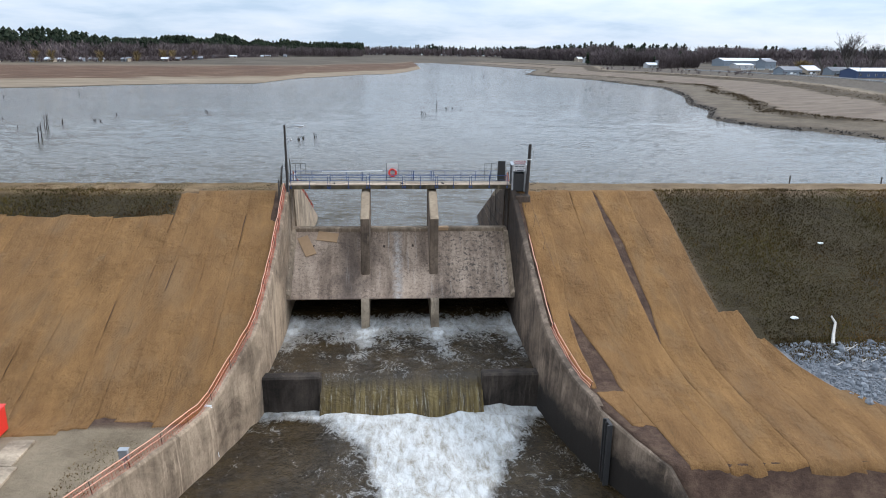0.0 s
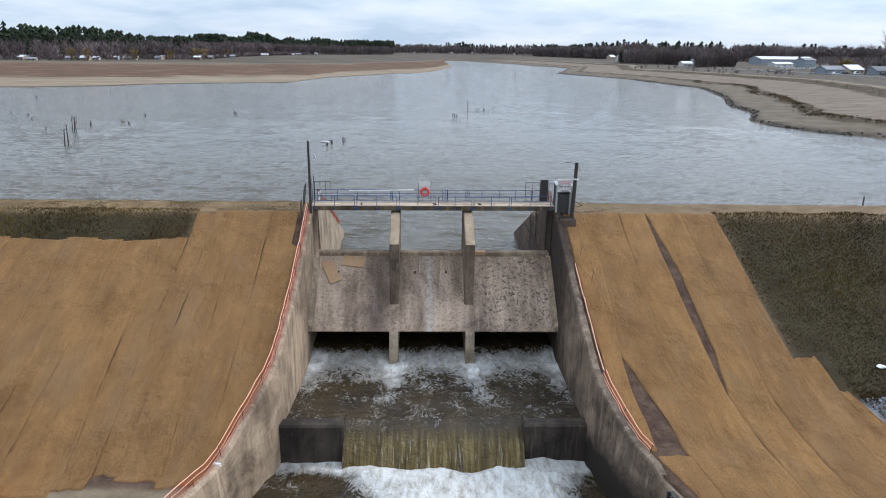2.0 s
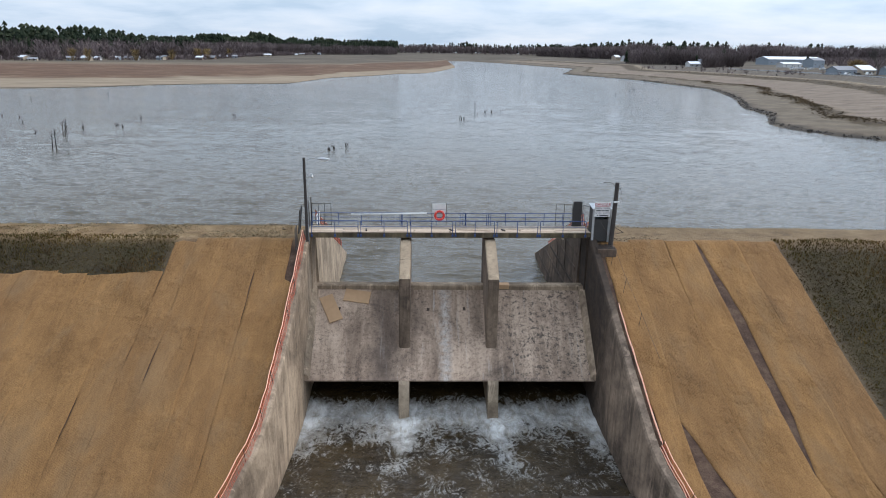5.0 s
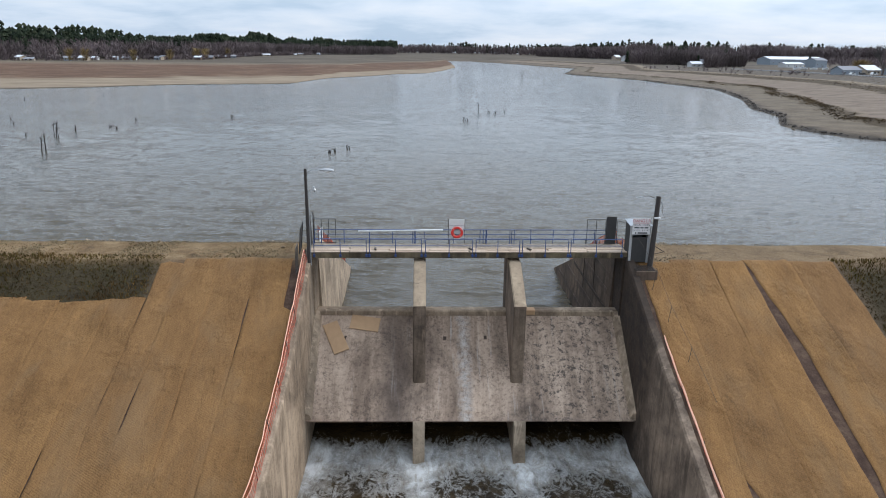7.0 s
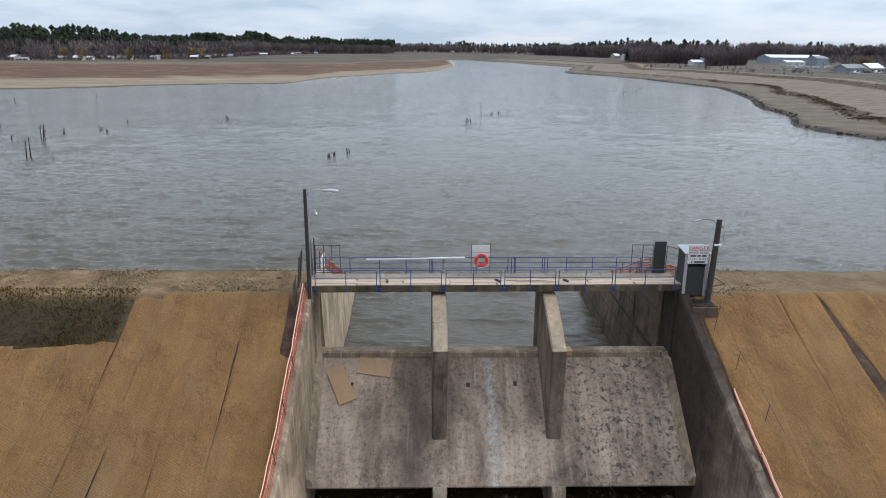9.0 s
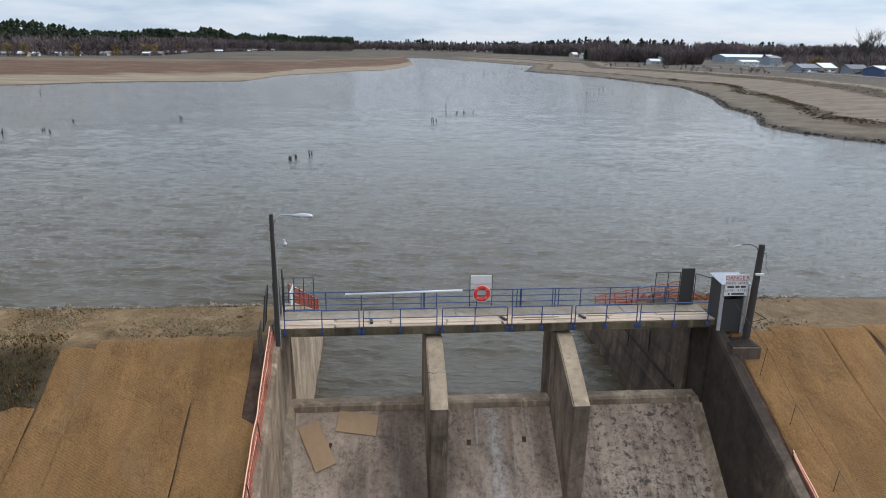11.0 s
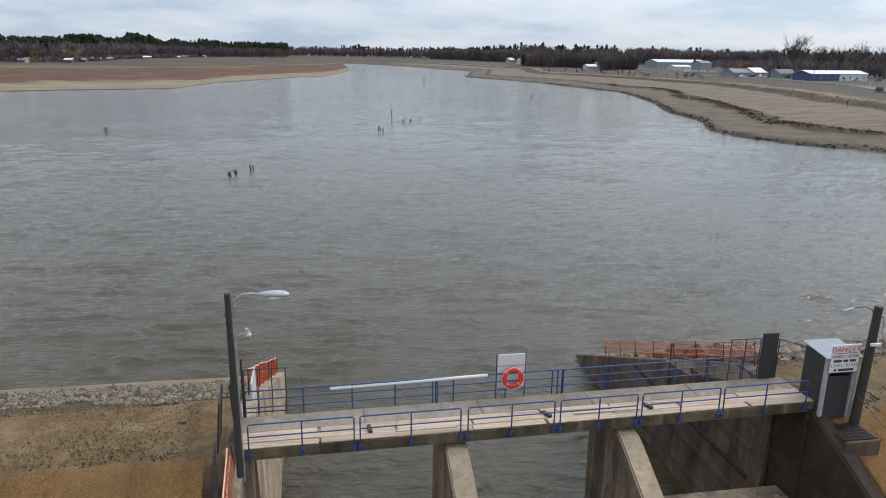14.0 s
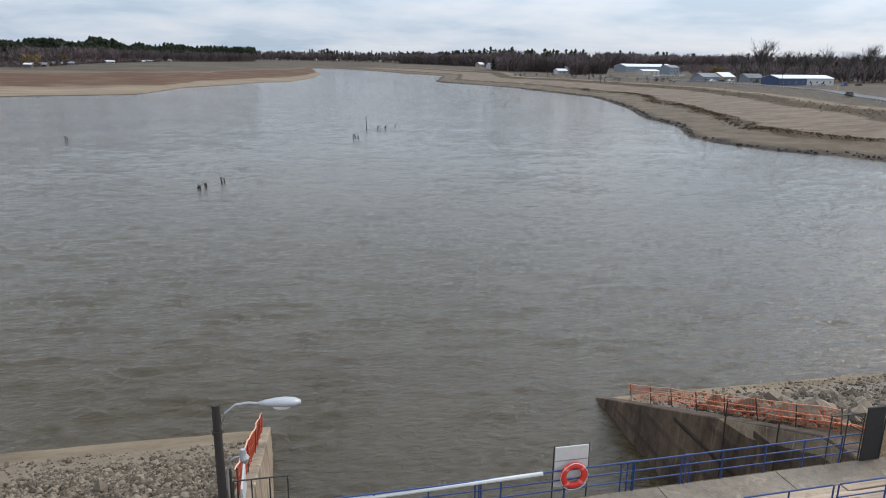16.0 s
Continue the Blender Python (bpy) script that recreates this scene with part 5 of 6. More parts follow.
west_blanket = holder("erosion_blanket", (0, 0, 0), "tan straw erosion blanket laid in strips on bank", "erosion blanket", "erosion blankets")
edges_w = [lambda y: -(wall_left(y) + 0.62 + 0.62 * step(np.asarray(y, float), -4.0, -3.7))]
STARTS = [0, 12.4, 14.6, 16.6, 18.05] + [18.05 + 2.2 * k for k in range(1, 20)]
for k in range(1, 22):
    edges_w.append(lambda y, k=k: np.minimum(-STARTS[k] + 0.0 * np.asarray(y), -(wall_left(y) + 1.0)) + 0.02 * np.asarray(y) * (0.5 - (k * 37 % 11) / 11) * (1.0 if k > 4 else 0.3) * 2.5 + (0.4 * math.sin(k * 2.7) if k > 4 else 0))
for k in range(21):
    top = (0.45, 0.5, 0.3, -0.2)[k % 4] if k < 4 else -3.0 + 0.12 * math.sin(k * 2.1)
    foot = -21.6 - 0.5 * math.sin(k * 1.3 + 0.6) - (0.9 if 3 < k < 7 else 0)
    blanket_strip("blanket_strip", west_blanket, edges_w[k + 1], edges_w[k], top, foot, 100 + k)

east_blanket = holder("erosion_blanket", (0, 0, 0), "tan straw erosion blanket with bare gaps between strips", "erosion blanket", "erosion blankets")
E0 = lambda y: wall_right(y) + 1.0
E1 = lines([(1, 12.2), (-7, 11.9), (-13.2, 11.62), (-14.6, 12.15), (-17.5, 12.8), (-20.8, 13.25), (-24, 14.0), (-28.3, 14.7)])
E0B = lines([(1, 12.2), (-7, 11.9), (-13.2, 11.6), (-21, 11.62)])
E2 = lines([(1, 14.5), (-14, 14.4), (-20, 15.5), (-28.3, 16.7)])
E3 = lines([(1, 16.55), (-8, 16.75), (-16.4, 17.25), (-28.3, 18.6)])
E3B = lines([(1, 16.65), (-3, 17.1), (-8, 17.55), (-13, 17.6), (-16.6, 17.3), (-28.3, 18.6)])
E4 = lines([(1, 19.3), (-16, 19.7), (-28.3, 21.0)])
E5 = lines([(1, 22.0), (-13.4, 22.3), (-17, 22.7), (-28.5, 24.0)])
E6 = lines([(-13.5, 23.7), (-18.4, 24.7), (-28.5, 26.8)])
E7 = lines([(-15, 24.4), (-18.4, 25.3), (-24, 28.0), (-28.8, 30.0)])
E8 = lines([(-20, 26.2), (-24, 29), (-28.8, 34)])
for k, (a, b, y0, y1) in enumerate(((E0, E0B, 0.1, -20.8), (E1, E2, 0.5, -28.3), (E2, E3, 0.4, -28.5), (E3B, E4, 0.5, -28.4), (E4, E5, 0.35, -28.6), (E5, E6, -13.6, -28.4), (E6, E7, -16.0, -28.7), (E7, E8, -21.5, -28.6))):
    blanket_strip("blanket_strip", east_blanket, a, b, y0, y1, 140 + k)
patch = lines([(-20, 11.35), (-21.4, 11.63), (-24.6, 12.68), (-26, 13.2)])
blanket_strip("blanket_strip", east_blanket, patch, lambda y: E1(y) - 0.05, -21.1, -24.5, 160, 0.03)


# ---- scattered natural stuff ----
def merged(name, parts, material, label, category):
    """Joins arrays of vertices and triangles into one object of loose stuff."""
    offset, vs_, fs_ = 0, [], []
    for v, f in parts:
        vs_.append(v)
        fs_.append(f + offset)
        offset += len(v)
    V, F = np.concatenate(vs_), np.concatenate(fs_)
    me = bpy.data.meshes.new(name)
    me.from_pydata(V.tolist(), [], F.tolist())
    me.materials.append(material)
    return tagged(new(name, me), label, category, kind="stuff")


def grass_material():
    m = Mat("dry_grass_blades", 0.9, 0, 0.2)
    c = m.ramp(m.island(), (0.0, (0.062, 0.046, 0.022)), (0.4, (0.085, 0.064, 0.03)), (0.68, (0.115, 0.086, 0.042)), (0.9, (0.068, 0.068, 0.025)))
    big = m.ramp(m.noise(0.16, 5, 0.6), (0.36, (0.45, 0.42, 0.4)), (0.62, (1.15, 1.13, 0.98)))
    c = m.mix(1.0, c, big, "MULTIPLY")
    m.color(m.mix(1.0, c, m.ramp(m.noise(0.09, 6, 0.65, 0.4), (0.4, (1.5, 1.08, 0.8)), (0.6, (1.05, 0.97, 0.6))), "MULTIPLY"))
    return m.m


GRASS = grass_material()
STRAW = plain("dry_straw", (0.20, 0.155, 0.09), 0.95, 0, 0.3, 1.0)


def blades(n, x0, x1, y0, y1, seed, tall=0.22, keep=None):
    rng = np.random.RandomState(seed)
    x, y = rng.uniform(x0, x1, n), rng.uniform(y0, y1, n)
    if keep is not None:
        ok = keep(x, y)
        x, y = x[ok], y[ok]
    z = ground_height(x, y)
    n = len(x)
    h = tall * rng.uniform(0.35, 1.2, n) * (0.75 + 0.6 * fbm(x, y, seed, 3, 0.3))
    a = rng.uniform(0, math.tau, n)
    w = rng.uniform(0.018, 0.045, n)
    lean = rng.uniform(0.1, 0.9, n) * h
    b = rng.uniform(0, math.tau, n)
    p = np.stack([x, y, z - 0.02], -1)
    side = np.stack([np.cos(a) * w, np.sin(a) * w, 0 * a], -1)
    mid = p + np.stack([np.cos(b) * lean * 0.35, np.sin(b) * lean * 0.35, h * 0.6], -1)
    tip = p + np.stack([np.cos(b) * lean, np.sin(b) * lean, h], -1)
    V = np.stack([p - side, p + side, mid + side * 0.7, mid - side * 0.7, tip], 1).reshape(-1, 3)
    i = np.arange(n)[:, None] * 5
    F = np.concatenate([i + [0, 1, 2], i + [0, 2, 3], i + [3, 2, 4]])
    return V, F


east_grass = lambda x, y: (x > np.where(y > -13.2, E5(y) + 0.15, np.maximum(E7(y), E6(y)) + 0.25)) & (y < 0.9 + 0.3 * np.sin(x))
merged("dry_grass", [blades(70000, 22, 58, -17.2, 1.2, 1, 0.2, east_grass), blades(9000, 22, 58, -18.6, -16, 4, 0.26, east_grass)], GRASS, "dark dry grass covering the bank slope", "grass")
merged("dry_grass", [blades(16000, -62, -18.1, -3.1, 1.0, 2, 0.24)], GRASS, "strip of dark dry grass above the blanket", "grass")
crest_clods = lambda x, y: fbm(x, y, 79, 3, 0.5) > -0.25
merged("dry_grass", [blades(15000, -40, -11.0, 0.6, 4.4, 9, 0.10, lambda x, y: fbm(x, y, 78, 3, 0.45) > -0.05)], STRAW, "thin dry grass tufts on the bare crest", "grass")
thin_grass = lambda x, y: (np.abs(x) > 11) & (fbm(x, y, 77, 3, 0.35) > 0.02)
merged("dry_grass", [blades(7000, -46, -11.0, 0.5, 4.2, 10, 0.09, lambda x, y: fbm(x, y, 81, 4, 0.4) > 0.02)], GRASS, "dark withered grass patches on the crest", "grass")
merged("dry_grass", [blades(14000, -60, 60, 3.6, 9.0, 3, 0.10, thin_grass)], STRAW, "thin dry grass on the embankment crest", "grass")
merged("dry_grass", [blades(2600, -17.5, -11.5, -30, -22, 8, 0.12, lambda x, y: (fbm(x, y, 71, 3, 0.4) > 0.0) & (x < -wall_left(y) - 0.9))], GRASS, "sparse dry grass on the bank foot", "grass")


def stone_material(name, dark, light):
    m = Mat(name, 0.9, 0, 0.3)
    c = m.ramp(m.island(), (0.0, dark), (0.5, tuple((a + b) / 2 for a, b in zip(dark, light))), (1.0, light))
    m.color(m.mix(0.5, c, m.ramp(m.noise(9, 5), (0.35, (0.5, 0.5, 0.5)), (0.65, (1.1, 1.1, 1.1))), "MULTIPLY"))
    m.bump(m.noise(14, 4), 0.4, 0.03)
    return m.m


STONES = stone_material("riprap_stone", (0.07, 0.053, 0.037), (0.27, 0.218, 0.16))
STONES_GREY = stone_material("grey_gravel_stone", (0.15, 0.155, 0.165), (0.27, 0.28, 0.295))
ICO = bmesh.new()
bmesh.ops.create_icosphere(ICO, subdivisions=1, radius=1)
ICO_V = np.array([v.co[:] for v in ICO.verts])
ICO.verts.index_update()
ICO_F = np.array([[v.index for v in f.verts] for f in ICO.faces])
ICO.free()


def rocks(n, x0, x1, y0, y1, size, seed, keep=None, hmap=None):
    rng = np.random.RandomState(seed)
    x, y = rng.uniform(x0, x1, n), rng.uniform(y0, y1, n)
    if keep is not None:
        ok = keep(x, y)
        x, y = x[ok], y[ok]
    n = len(x)
    z = (hmap or ground_height)(x, y)
    s = size * np.exp(rng.normal(0, 0.45, n))
    V = ICO_V[None] * rng.uniform(0.65, 1.25, (n, len(ICO_V), 1)) * (s[:, None, None] * rng.uniform(0.55, 1.2, (n, 1, 3)))
    a = rng.uniform(0, math.tau, n)
    c, d = np.cos(a)[:, None], np.sin(a)[:, None]
    V = np.stack([V[..., 0] * c - V[..., 1] * d, V[..., 0] * d + V[..., 1] * c, V[..., 2]], -1)
    V += np.stack([x, y, z + 0.25 * s], -1)[:, None]
    F = ICO_F[None] + (np.arange(n) * len(ICO_V))[:, None, None]
    return V.reshape(-1, 3), F.reshape(-1, 3)


band = lambda x, y: fbm(x, y, 55, 3, 0.25) + 0.5 > np.abs(y - 8.8) / 5.6
merged("riprap", [rocks(60000, -45, -10.0, 4.2, 15, 0.05, 11, band), rocks(900, -30, -10, 13, 17, 0.05, 12)], STONES, "broken grey riprap stones on the upstream bank", "riprap")
merged("soil_clods", [rocks(900, -34, -10.6, 0.5, 4.6, 0.02, 19, crest_clods), rocks(900, 10.9, 23, 0.25, 1.7, 0.03, 20, lambda x, y: fbm(x, y, 80, 3, 0.6) > 0.3 * (y - 0.6) + 0.02 * (x - 12))], stone_material("brown_soil_clod", (0.09, 0.064, 0.038), (0.17, 0.125, 0.075)), "loose brown soil clods on the bare crest", "soil")
bandr = lambda x, y: fbm(x, y, 58, 3, 0.25) + 0.55 > np.abs(y - 9.5) / 5.5
merged("riprap", [rocks(3200, 10.4, 18, 4.5, 15, 0.11, 13, bandr), rocks(12000, 18, 48, 4.5, 15, 0.05, 21, bandr), rocks(200, 10.6, 15, 5, 13, 0.26, 14), rocks(1800, 10, 45, 13, 20, 0.06, 15)], STONES, "broken grey riprap stones beside the wing wall", "riprap")
merged("gravel", [rocks(14000, 24.5, 46, -23, -16.6, 0.05, 16, lambda x, y: x > E7(y) + 0.2), rocks(400, 24.5, 46, -22, -16.6, 0.16, 17, lambda x, y: x > E7(y) + 0.3)], STONES_GREY, "loose blue-grey gravel at the foot of slope", "gravel")
edge_r = lambda x, y: np.abs(x - np.interp(y, *RIGHT_SHORE) - 0.8) < 1.0 + 0.6 * fbm(x, y, 61, 2, 0.1)
merged("shore_stones", [rocks(90000, 95, 185, 85, 480, 0.2, 18, edge_r)], stone_material("wet_dark_shore_stone", (0.03, 0.025, 0.02), (0.11, 0.09, 0.075)), "dark wet stones along the waterline", "stones")


def stick(name, pts, r, material, label, category, group):
    bm = bmesh.new()
    tube(bm, pts, [r * (1 - 0.5 * k / (len(pts) - 1)) for k in range(len(pts))], 7)
    return tagged(part(name, bm, material), label, category, group)


def gz(x, y, up=0.0):
    return (x, y, float(ground_height(np.array([x]), np.array([y]))[0]) + up)


stick("driftwood_log", [gz(29.0, -16.9, 0.1), gz(29.6, -15.9, 0.16), gz(30.3, -14.9, 0.2), gz(30.4, -14.2, 0.12)], 0.13, DEADWOOD, "bleached driftwood log lying on the grass", "log", "driftwood")
rng = random.Random(7)
for k in range(22):
    x, y = rng.uniform(26, 42), rng.uniform(-20.5, -15.8)
    if x < float(E7(y)) + 0.6:
        continue
    a, ln = rng.uniform(-0.5, 0.5), rng.uniform(0.5, 1.9)
    stick("driftwood_stick", [gz(x, y, 0.06), gz(x + ln * 0.5 * math.cos(a), y + ln * 0.5 * math.sin(a), 0.12), gz(x + ln * math.cos(a), y + ln * math.sin(a) + 0.1, 0.08)], rng.uniform(0.02, 0.06), DEADWOOD if k % 2 else BARK, "weathered stick washed up on the bank", "stick", "driftwood")
for x, y, s in ((33.6, -6.7, 0.22), (27.6, -14.3, 0.26)):
    bm = bmesh.new()
    bmesh.ops.create_icosphere(bm, subdivisions=2, radius=s, matrix=Matrix.Diagonal((1.3, 0.8, 0.4, 1)))
    for v in bm.verts:
        v.co += 0.06 * noise.noise_vector(v.co * 4)
    ob = part("litter_bag", bm, WHITE)
    ob.matrix_world = Matrix.Translation(gz(x, y, 0.06))
    tagged(ob, "crumpled white litter lying on dark grass", "litter", "litter")
tagged(part("marker_post", tubed([gz(37.1, 4.9, -0.3), gz(37.1, 4.9, 0.95)], 0.07, 7), BARK), "short brown wooden post on the crest", "post", "marker posts")
tagged(part("marker_post", tubed([gz(46.5, 5.2, -0.3), gz(46.5, 5.2, 0.8)], 0.07, 7), BARK), "short brown wooden post on the crest", "post", "marker posts")


# ---- stumps standing in the lake ----
def stump(x, y, h, stems, seed):
    rng_ = random.Random(seed)
    bm = bmesh.new()
    for s in range(stems):
        a = rng_.uniform(0, math.tau)
        r0 = rng_.uniform(0.06, 0.1) if h > 3 else rng_.uniform(0.08, 0.14)
        ox, oy = rng_.uniform(-0.45, 0.45) * (stems > 1), rng_.uniform(-0.4, 0.4)
        hh = (1.25 if h > 3 else 0.8 if h > 2 else 0.6) * h * rng_.uniform(0.55, 1.0)
        pts = [(ox, oy, -1.0), (ox + 0.05, oy, 0.2), (ox + 0.12 * math.cos(a) * hh, oy + 0.1 * math.sin(a), hh * 0.6), (ox + 0.22 * math.cos(a) * hh, oy + 0.2 * math.sin(a), hh)]
        tube(bm, pts, [r0 * 1.5, r0 * 1.2, r0 * 0.8, r0 * 0.35], 6)
        for t in range(5 if h > 3 else 2):
            b = rng_.uniform(0, math.tau)
            z = hh * rng_.uniform(0.45, 0.85)
            tube(bm, [(ox + 0.15 * math.cos(a) * z, oy, z), (ox + 0.15 * math.cos(a) * z + 0.5 * math.cos(b), oy + 0.3 * math.sin(b), z + 0.35)], [0.05, 0.02], 4)
    ob = part("tree_stump", bm, STUMP)
    ob.location = (x, y, 0)
    return tagged(ob, "dark dead tree stump standing in the lake", "stump", "lake stumps")


for k, (x, y, h, n) in enumerate(((-72.5, 92.2, 3.2, 2), (-82, 116.4, 3.6, 3), (-83.9, 129.9, 1.8, 1), (-89.2, 117.9, 1.2, 1), (-75.6, 133.2, 1.0, 2), (-79.4, 154, 1.3, 1), (-78.5, 136, 1.0, 2), (-55.9, 163, 1.9, 2), (-20.3, 95.7, 0.9, 2), (-19.5, 97.4, 1.1, 2), (-17.7, 100.8, 1.5, 2), (9.0, 164.2, 1.6, 2), (10.1, 164.5, 1.4, 1), (15.1, 189.8, 4.2, 1), (20.4, 190.5, 0.7, 2), (18.2, 188.5, 0.8, 2), (24, 194, 0.7, 1), (72.2, 511.7, 4.5, 2), (-111, 152.3, 1.2, 1), (-128.8, 250.6, 2.4, 1), (-144.4, 221.5, 2.2, 1), (-119, 158, 1.5, 1), (-104, 140, 1.8, 1), (106, 333, 1.0, 2), (98, 322, 0.9, 1), (90, 300, 0.8, 2), (112, 345, 1.0, 2), (94, 250, 0.6, 1))):
    stump(x, y, h, n, k)


# ---- woods and trees in the distance ----
def foliage(name, stops, vary=0.3):
    m = Mat(name, 0.95, 0, 0.1)
    c = m.ramp(m.island(), *stops)
    m.color(m.mix(1.0, c, m.ramp(m.noise(0.02, 4, 0.6), (0.35, (1 - vary, 1 - vary, 1 - vary)), (0.65, (1 + vary, 1 + vary, 1 + vary))), "MULTIPLY"))
    return m.m


PINE = foliage("pine_needles", ((0.0, (0.008, 0.012, 0.007)), (0.5, (0.017, 0.024, 0.013)), (1.0, (0.032, 0.037, 0.021))))
TWIG = foliage("bare_twigs", ((0.0, (0.07, 0.052, 0.054)), (0.5, (0.125, 0.097, 0.096)), (1.0, (0.2, 0.162, 0.152))))
BUD = foliage("budding_twigs", ((0.0, (0.10, 0.07, 0.035)), (1.0, (0.24, 0.17, 0.08))))


def conifers(x, y, z, h, seed):
    """Stacked ragged whorls round a stem."""
    rng_ = np.random.RandomState(seed)
    n, tiers, k = len(x), 7, 7
    out_v, out_f = [], []
    for t in range(tiers):
        f = t / tiers
        base = z + h * (0.16 + 0.8 * f)
        top = z + h * np.minimum(1.0, 0.16 + 0.8 * f + 0.15) + h * rng_.uniform(-0.03, 0.03, n)
        r = h * 0.21 * (1 - f * 0.85) ** 0.45 * (0.75 + 0.25 * math.sin(2.3 * t + 1)) + 0.5
        a = rng_.uniform(0, math.tau, (n, 1)) + np.arange(k) * math.tau / k
        rr = r[:, None] * rng_.uniform(0.5, 1.25, (n, k))
        rim = np.stack([x[:, None] + rr * np.cos(a), y[:, None] + rr * np.sin(a), base[:, None] + h[:, None] * rng_.uniform(-0.05, 0.05, (n, k))], -1)
        tip = np.stack([x + rng_.uniform(-0.2, 0.2, n), y, top], -1)[:, None]
        v = np.concatenate([rim, tip], 1)
        i = (np.arange(n) * (k + 1))[:, None]
        fc = np.concatenate([np.concatenate([i + j, i + (j + 1) % k, i + k], 1) for j in range(k)])
        out_v.append((v.reshape(-1, 3), fc))
    return out_v


def bare_trees(x, y, z, h, seed, count=46, width=0.2, spread=0.42):
    """A stem and many thin rising twigs that fill an uneven oval crown."""
    rng_ = np.random.RandomState(seed)
    n = len(x)
    base = np.stack([x, y, z], -1)
    s0 = np.stack([0.012 * h + 0.08, 0 * h, 0 * h], -1)
    topv = base + np.stack([rng_.uniform(-0.05, 0.05, n) * h, 0 * h, 0.8 * h], -1)
    V = np.stack([base - s0, base + s0, topv], 1).reshape(-1, 3)
    F = np.arange(n)[:, None] * 3 + np.array([0, 1, 2])
    parts_ = [(V, F)]
    f = rng_.uniform(0.03, 0.72, (n, count))
    a = rng_.uniform(0, math.tau, (n, count))
    ln = rng_.uniform(0.25, 0.62, (n, count)) * (1 - 0.45 * np.abs(f - 0.5))
    out = spread * rng_.uniform(0.25, 1.0, (n, count)) * ln * 1.5
    H = h[:, None]
    p = np.stack([x[:, None] + out * 0.15 * H * np.cos(a), y[:, None] + out * 0.15 * H * np.sin(a), z[:, None] + f * H], -1)
    q = np.stack([x[:, None] + out * H * np.cos(a), y[:, None] + out * H * np.sin(a), z[:, None] + np.minimum(1.02, f + ln * 0.62) * H], -1)
    b = rng_.uniform(0, math.tau, (n, count))
    w = width * rng_.uniform(0.5, 1.3, (n, count))
    sd = np.stack([np.cos(b) * w, np.sin(b) * w, 0.35 * w], -1)
    mid = (p + q) / 2 + rng_.uniform(-0.03, 0.03, (n, count, 3)) * H[..., None]
    V = np.stack([p, mid - sd, mid + sd, q], 2).reshape(-1, 3)
    i = (np.arange(n * count) * 4)[:, None]
    parts_.append((V, np.concatenate([i + [0, 1, 2], i + [1, 3, 2]])))
    return parts_


def along(front, depth, n, seed, power=1.0):
    """Random places in a belt behind a line of plan points."""
    rng_ = np.random.RandomState(seed)
    P = np.array(front, float)
    seg = np.linalg.norm(np.diff(P, axis=0), axis=1)
    t = rng_.uniform(0, seg.sum(), n)
    c = np.concatenate([[0], np.cumsum(seg)])
    x, y = np.interp(t, c, P[:, 0]), np.interp(t, c, P[:, 1])
    d = depth * rng_.uniform(0, 1, n) ** power
    away = np.stack([x, y + 60], -1)
    away /= np.linalg.norm(away, axis=1, keepdims=True)
    x, y = x + away[:, 0] * d, y + away[:, 1] * d
    return x, y, ground_height(x, y) - 0.3, d / depth


WEST_WOOD = [(-900, 470), (-520, 600), (-372, 690), (-314, 745), (-255, 800), (-242, 1000), (-225, 1400), (-110, 1570), (-60, 1610)]
FAR_WOOD = [(-800, 2300), (-100, 2450), (300, 2300), (700, 2300), (1500, 2100)]
EAST_WOOD = [(330, 2100), (362, 1720), (388, 1345), (420, 1180), (470, 1080)]
BACK_WOOD = [(560, 1250), (700, 1330), (853, 1290), (1150, 1150), (1700, 1050)]
TOWN_WOOD = [(352, 500), (400, 470), (480, 462), (600, 480), (900, 560)]
POINT_WOOD = [(268, 905), (300, 860), (318, 780), (300, 700)]


def belt(front, depth, pines, bares, tall, seed, label, fine=0.22, rise=0.0, bare_tall=0.75):
    """Bare trees in front, pines behind them on slightly higher ground."""
    x, y, z, d = along(front, depth, pines, seed, 0.8)
    keep = d > 0.22
    x, y, z, d = x[keep], y[keep], z[keep] + rise * d[keep], d[keep]
    h = tall * np.random.RandomState(seed + 1).uniform(0.66, 1.1, len(x)) * (0.95 + 0.4 * fbm(x, y, seed, 3, 0.012))
    merged("conifer_wood", conifers(x, y, z, h, seed + 2), PINE, "dark green pines of a far wood, " + label, "trees")
    x, y, z, d = along(front, depth * 0.6, bares, seed + 3, 1.2)
    z = z + rise * d * 0.6
    h = tall * bare_tall * np.random.RandomState(seed + 4).uniform(0.6, 1.12, bares)
    merged("bare_wood", bare_trees(x, y, z, h, seed + 5, 60, fine, 0.55), TWIG, "leafless brown trees of a far wood, " + label, "trees")


belt(WEST_WOOD, 170, 5200, 3600, 25, 200, "west shore", 0.3, 8, 0.74)
belt(FAR_WOOD, 260, 1200, 1600, 30, 220, "lake head", 0.8, 8, 0.9)
belt(EAST_WOOD, 200, 380, 1900, 29, 240, "east shore", 0.5, 8, 0.85)
belt(BACK_WOOD, 260, 260, 2200, 30, 260, "behind the town", 0.5, 10, 0.95)
belt(TOWN_WOOD, 120, 60, 1500, 13, 280, "beyond the houses", 0.2, 5, 0.95)
belt(POINT_WOOD, 60, 26, 320, 24, 300, "on the point", 0.2, 0, 0.9)
TWIG_DARK = foliage("dark_bare_twigs", ((0.0, (0.055, 0.042, 0.042)), (0.5, (0.105, 0.082, 0.079)), (1.0, (0.19, 0.155, 0.145))))
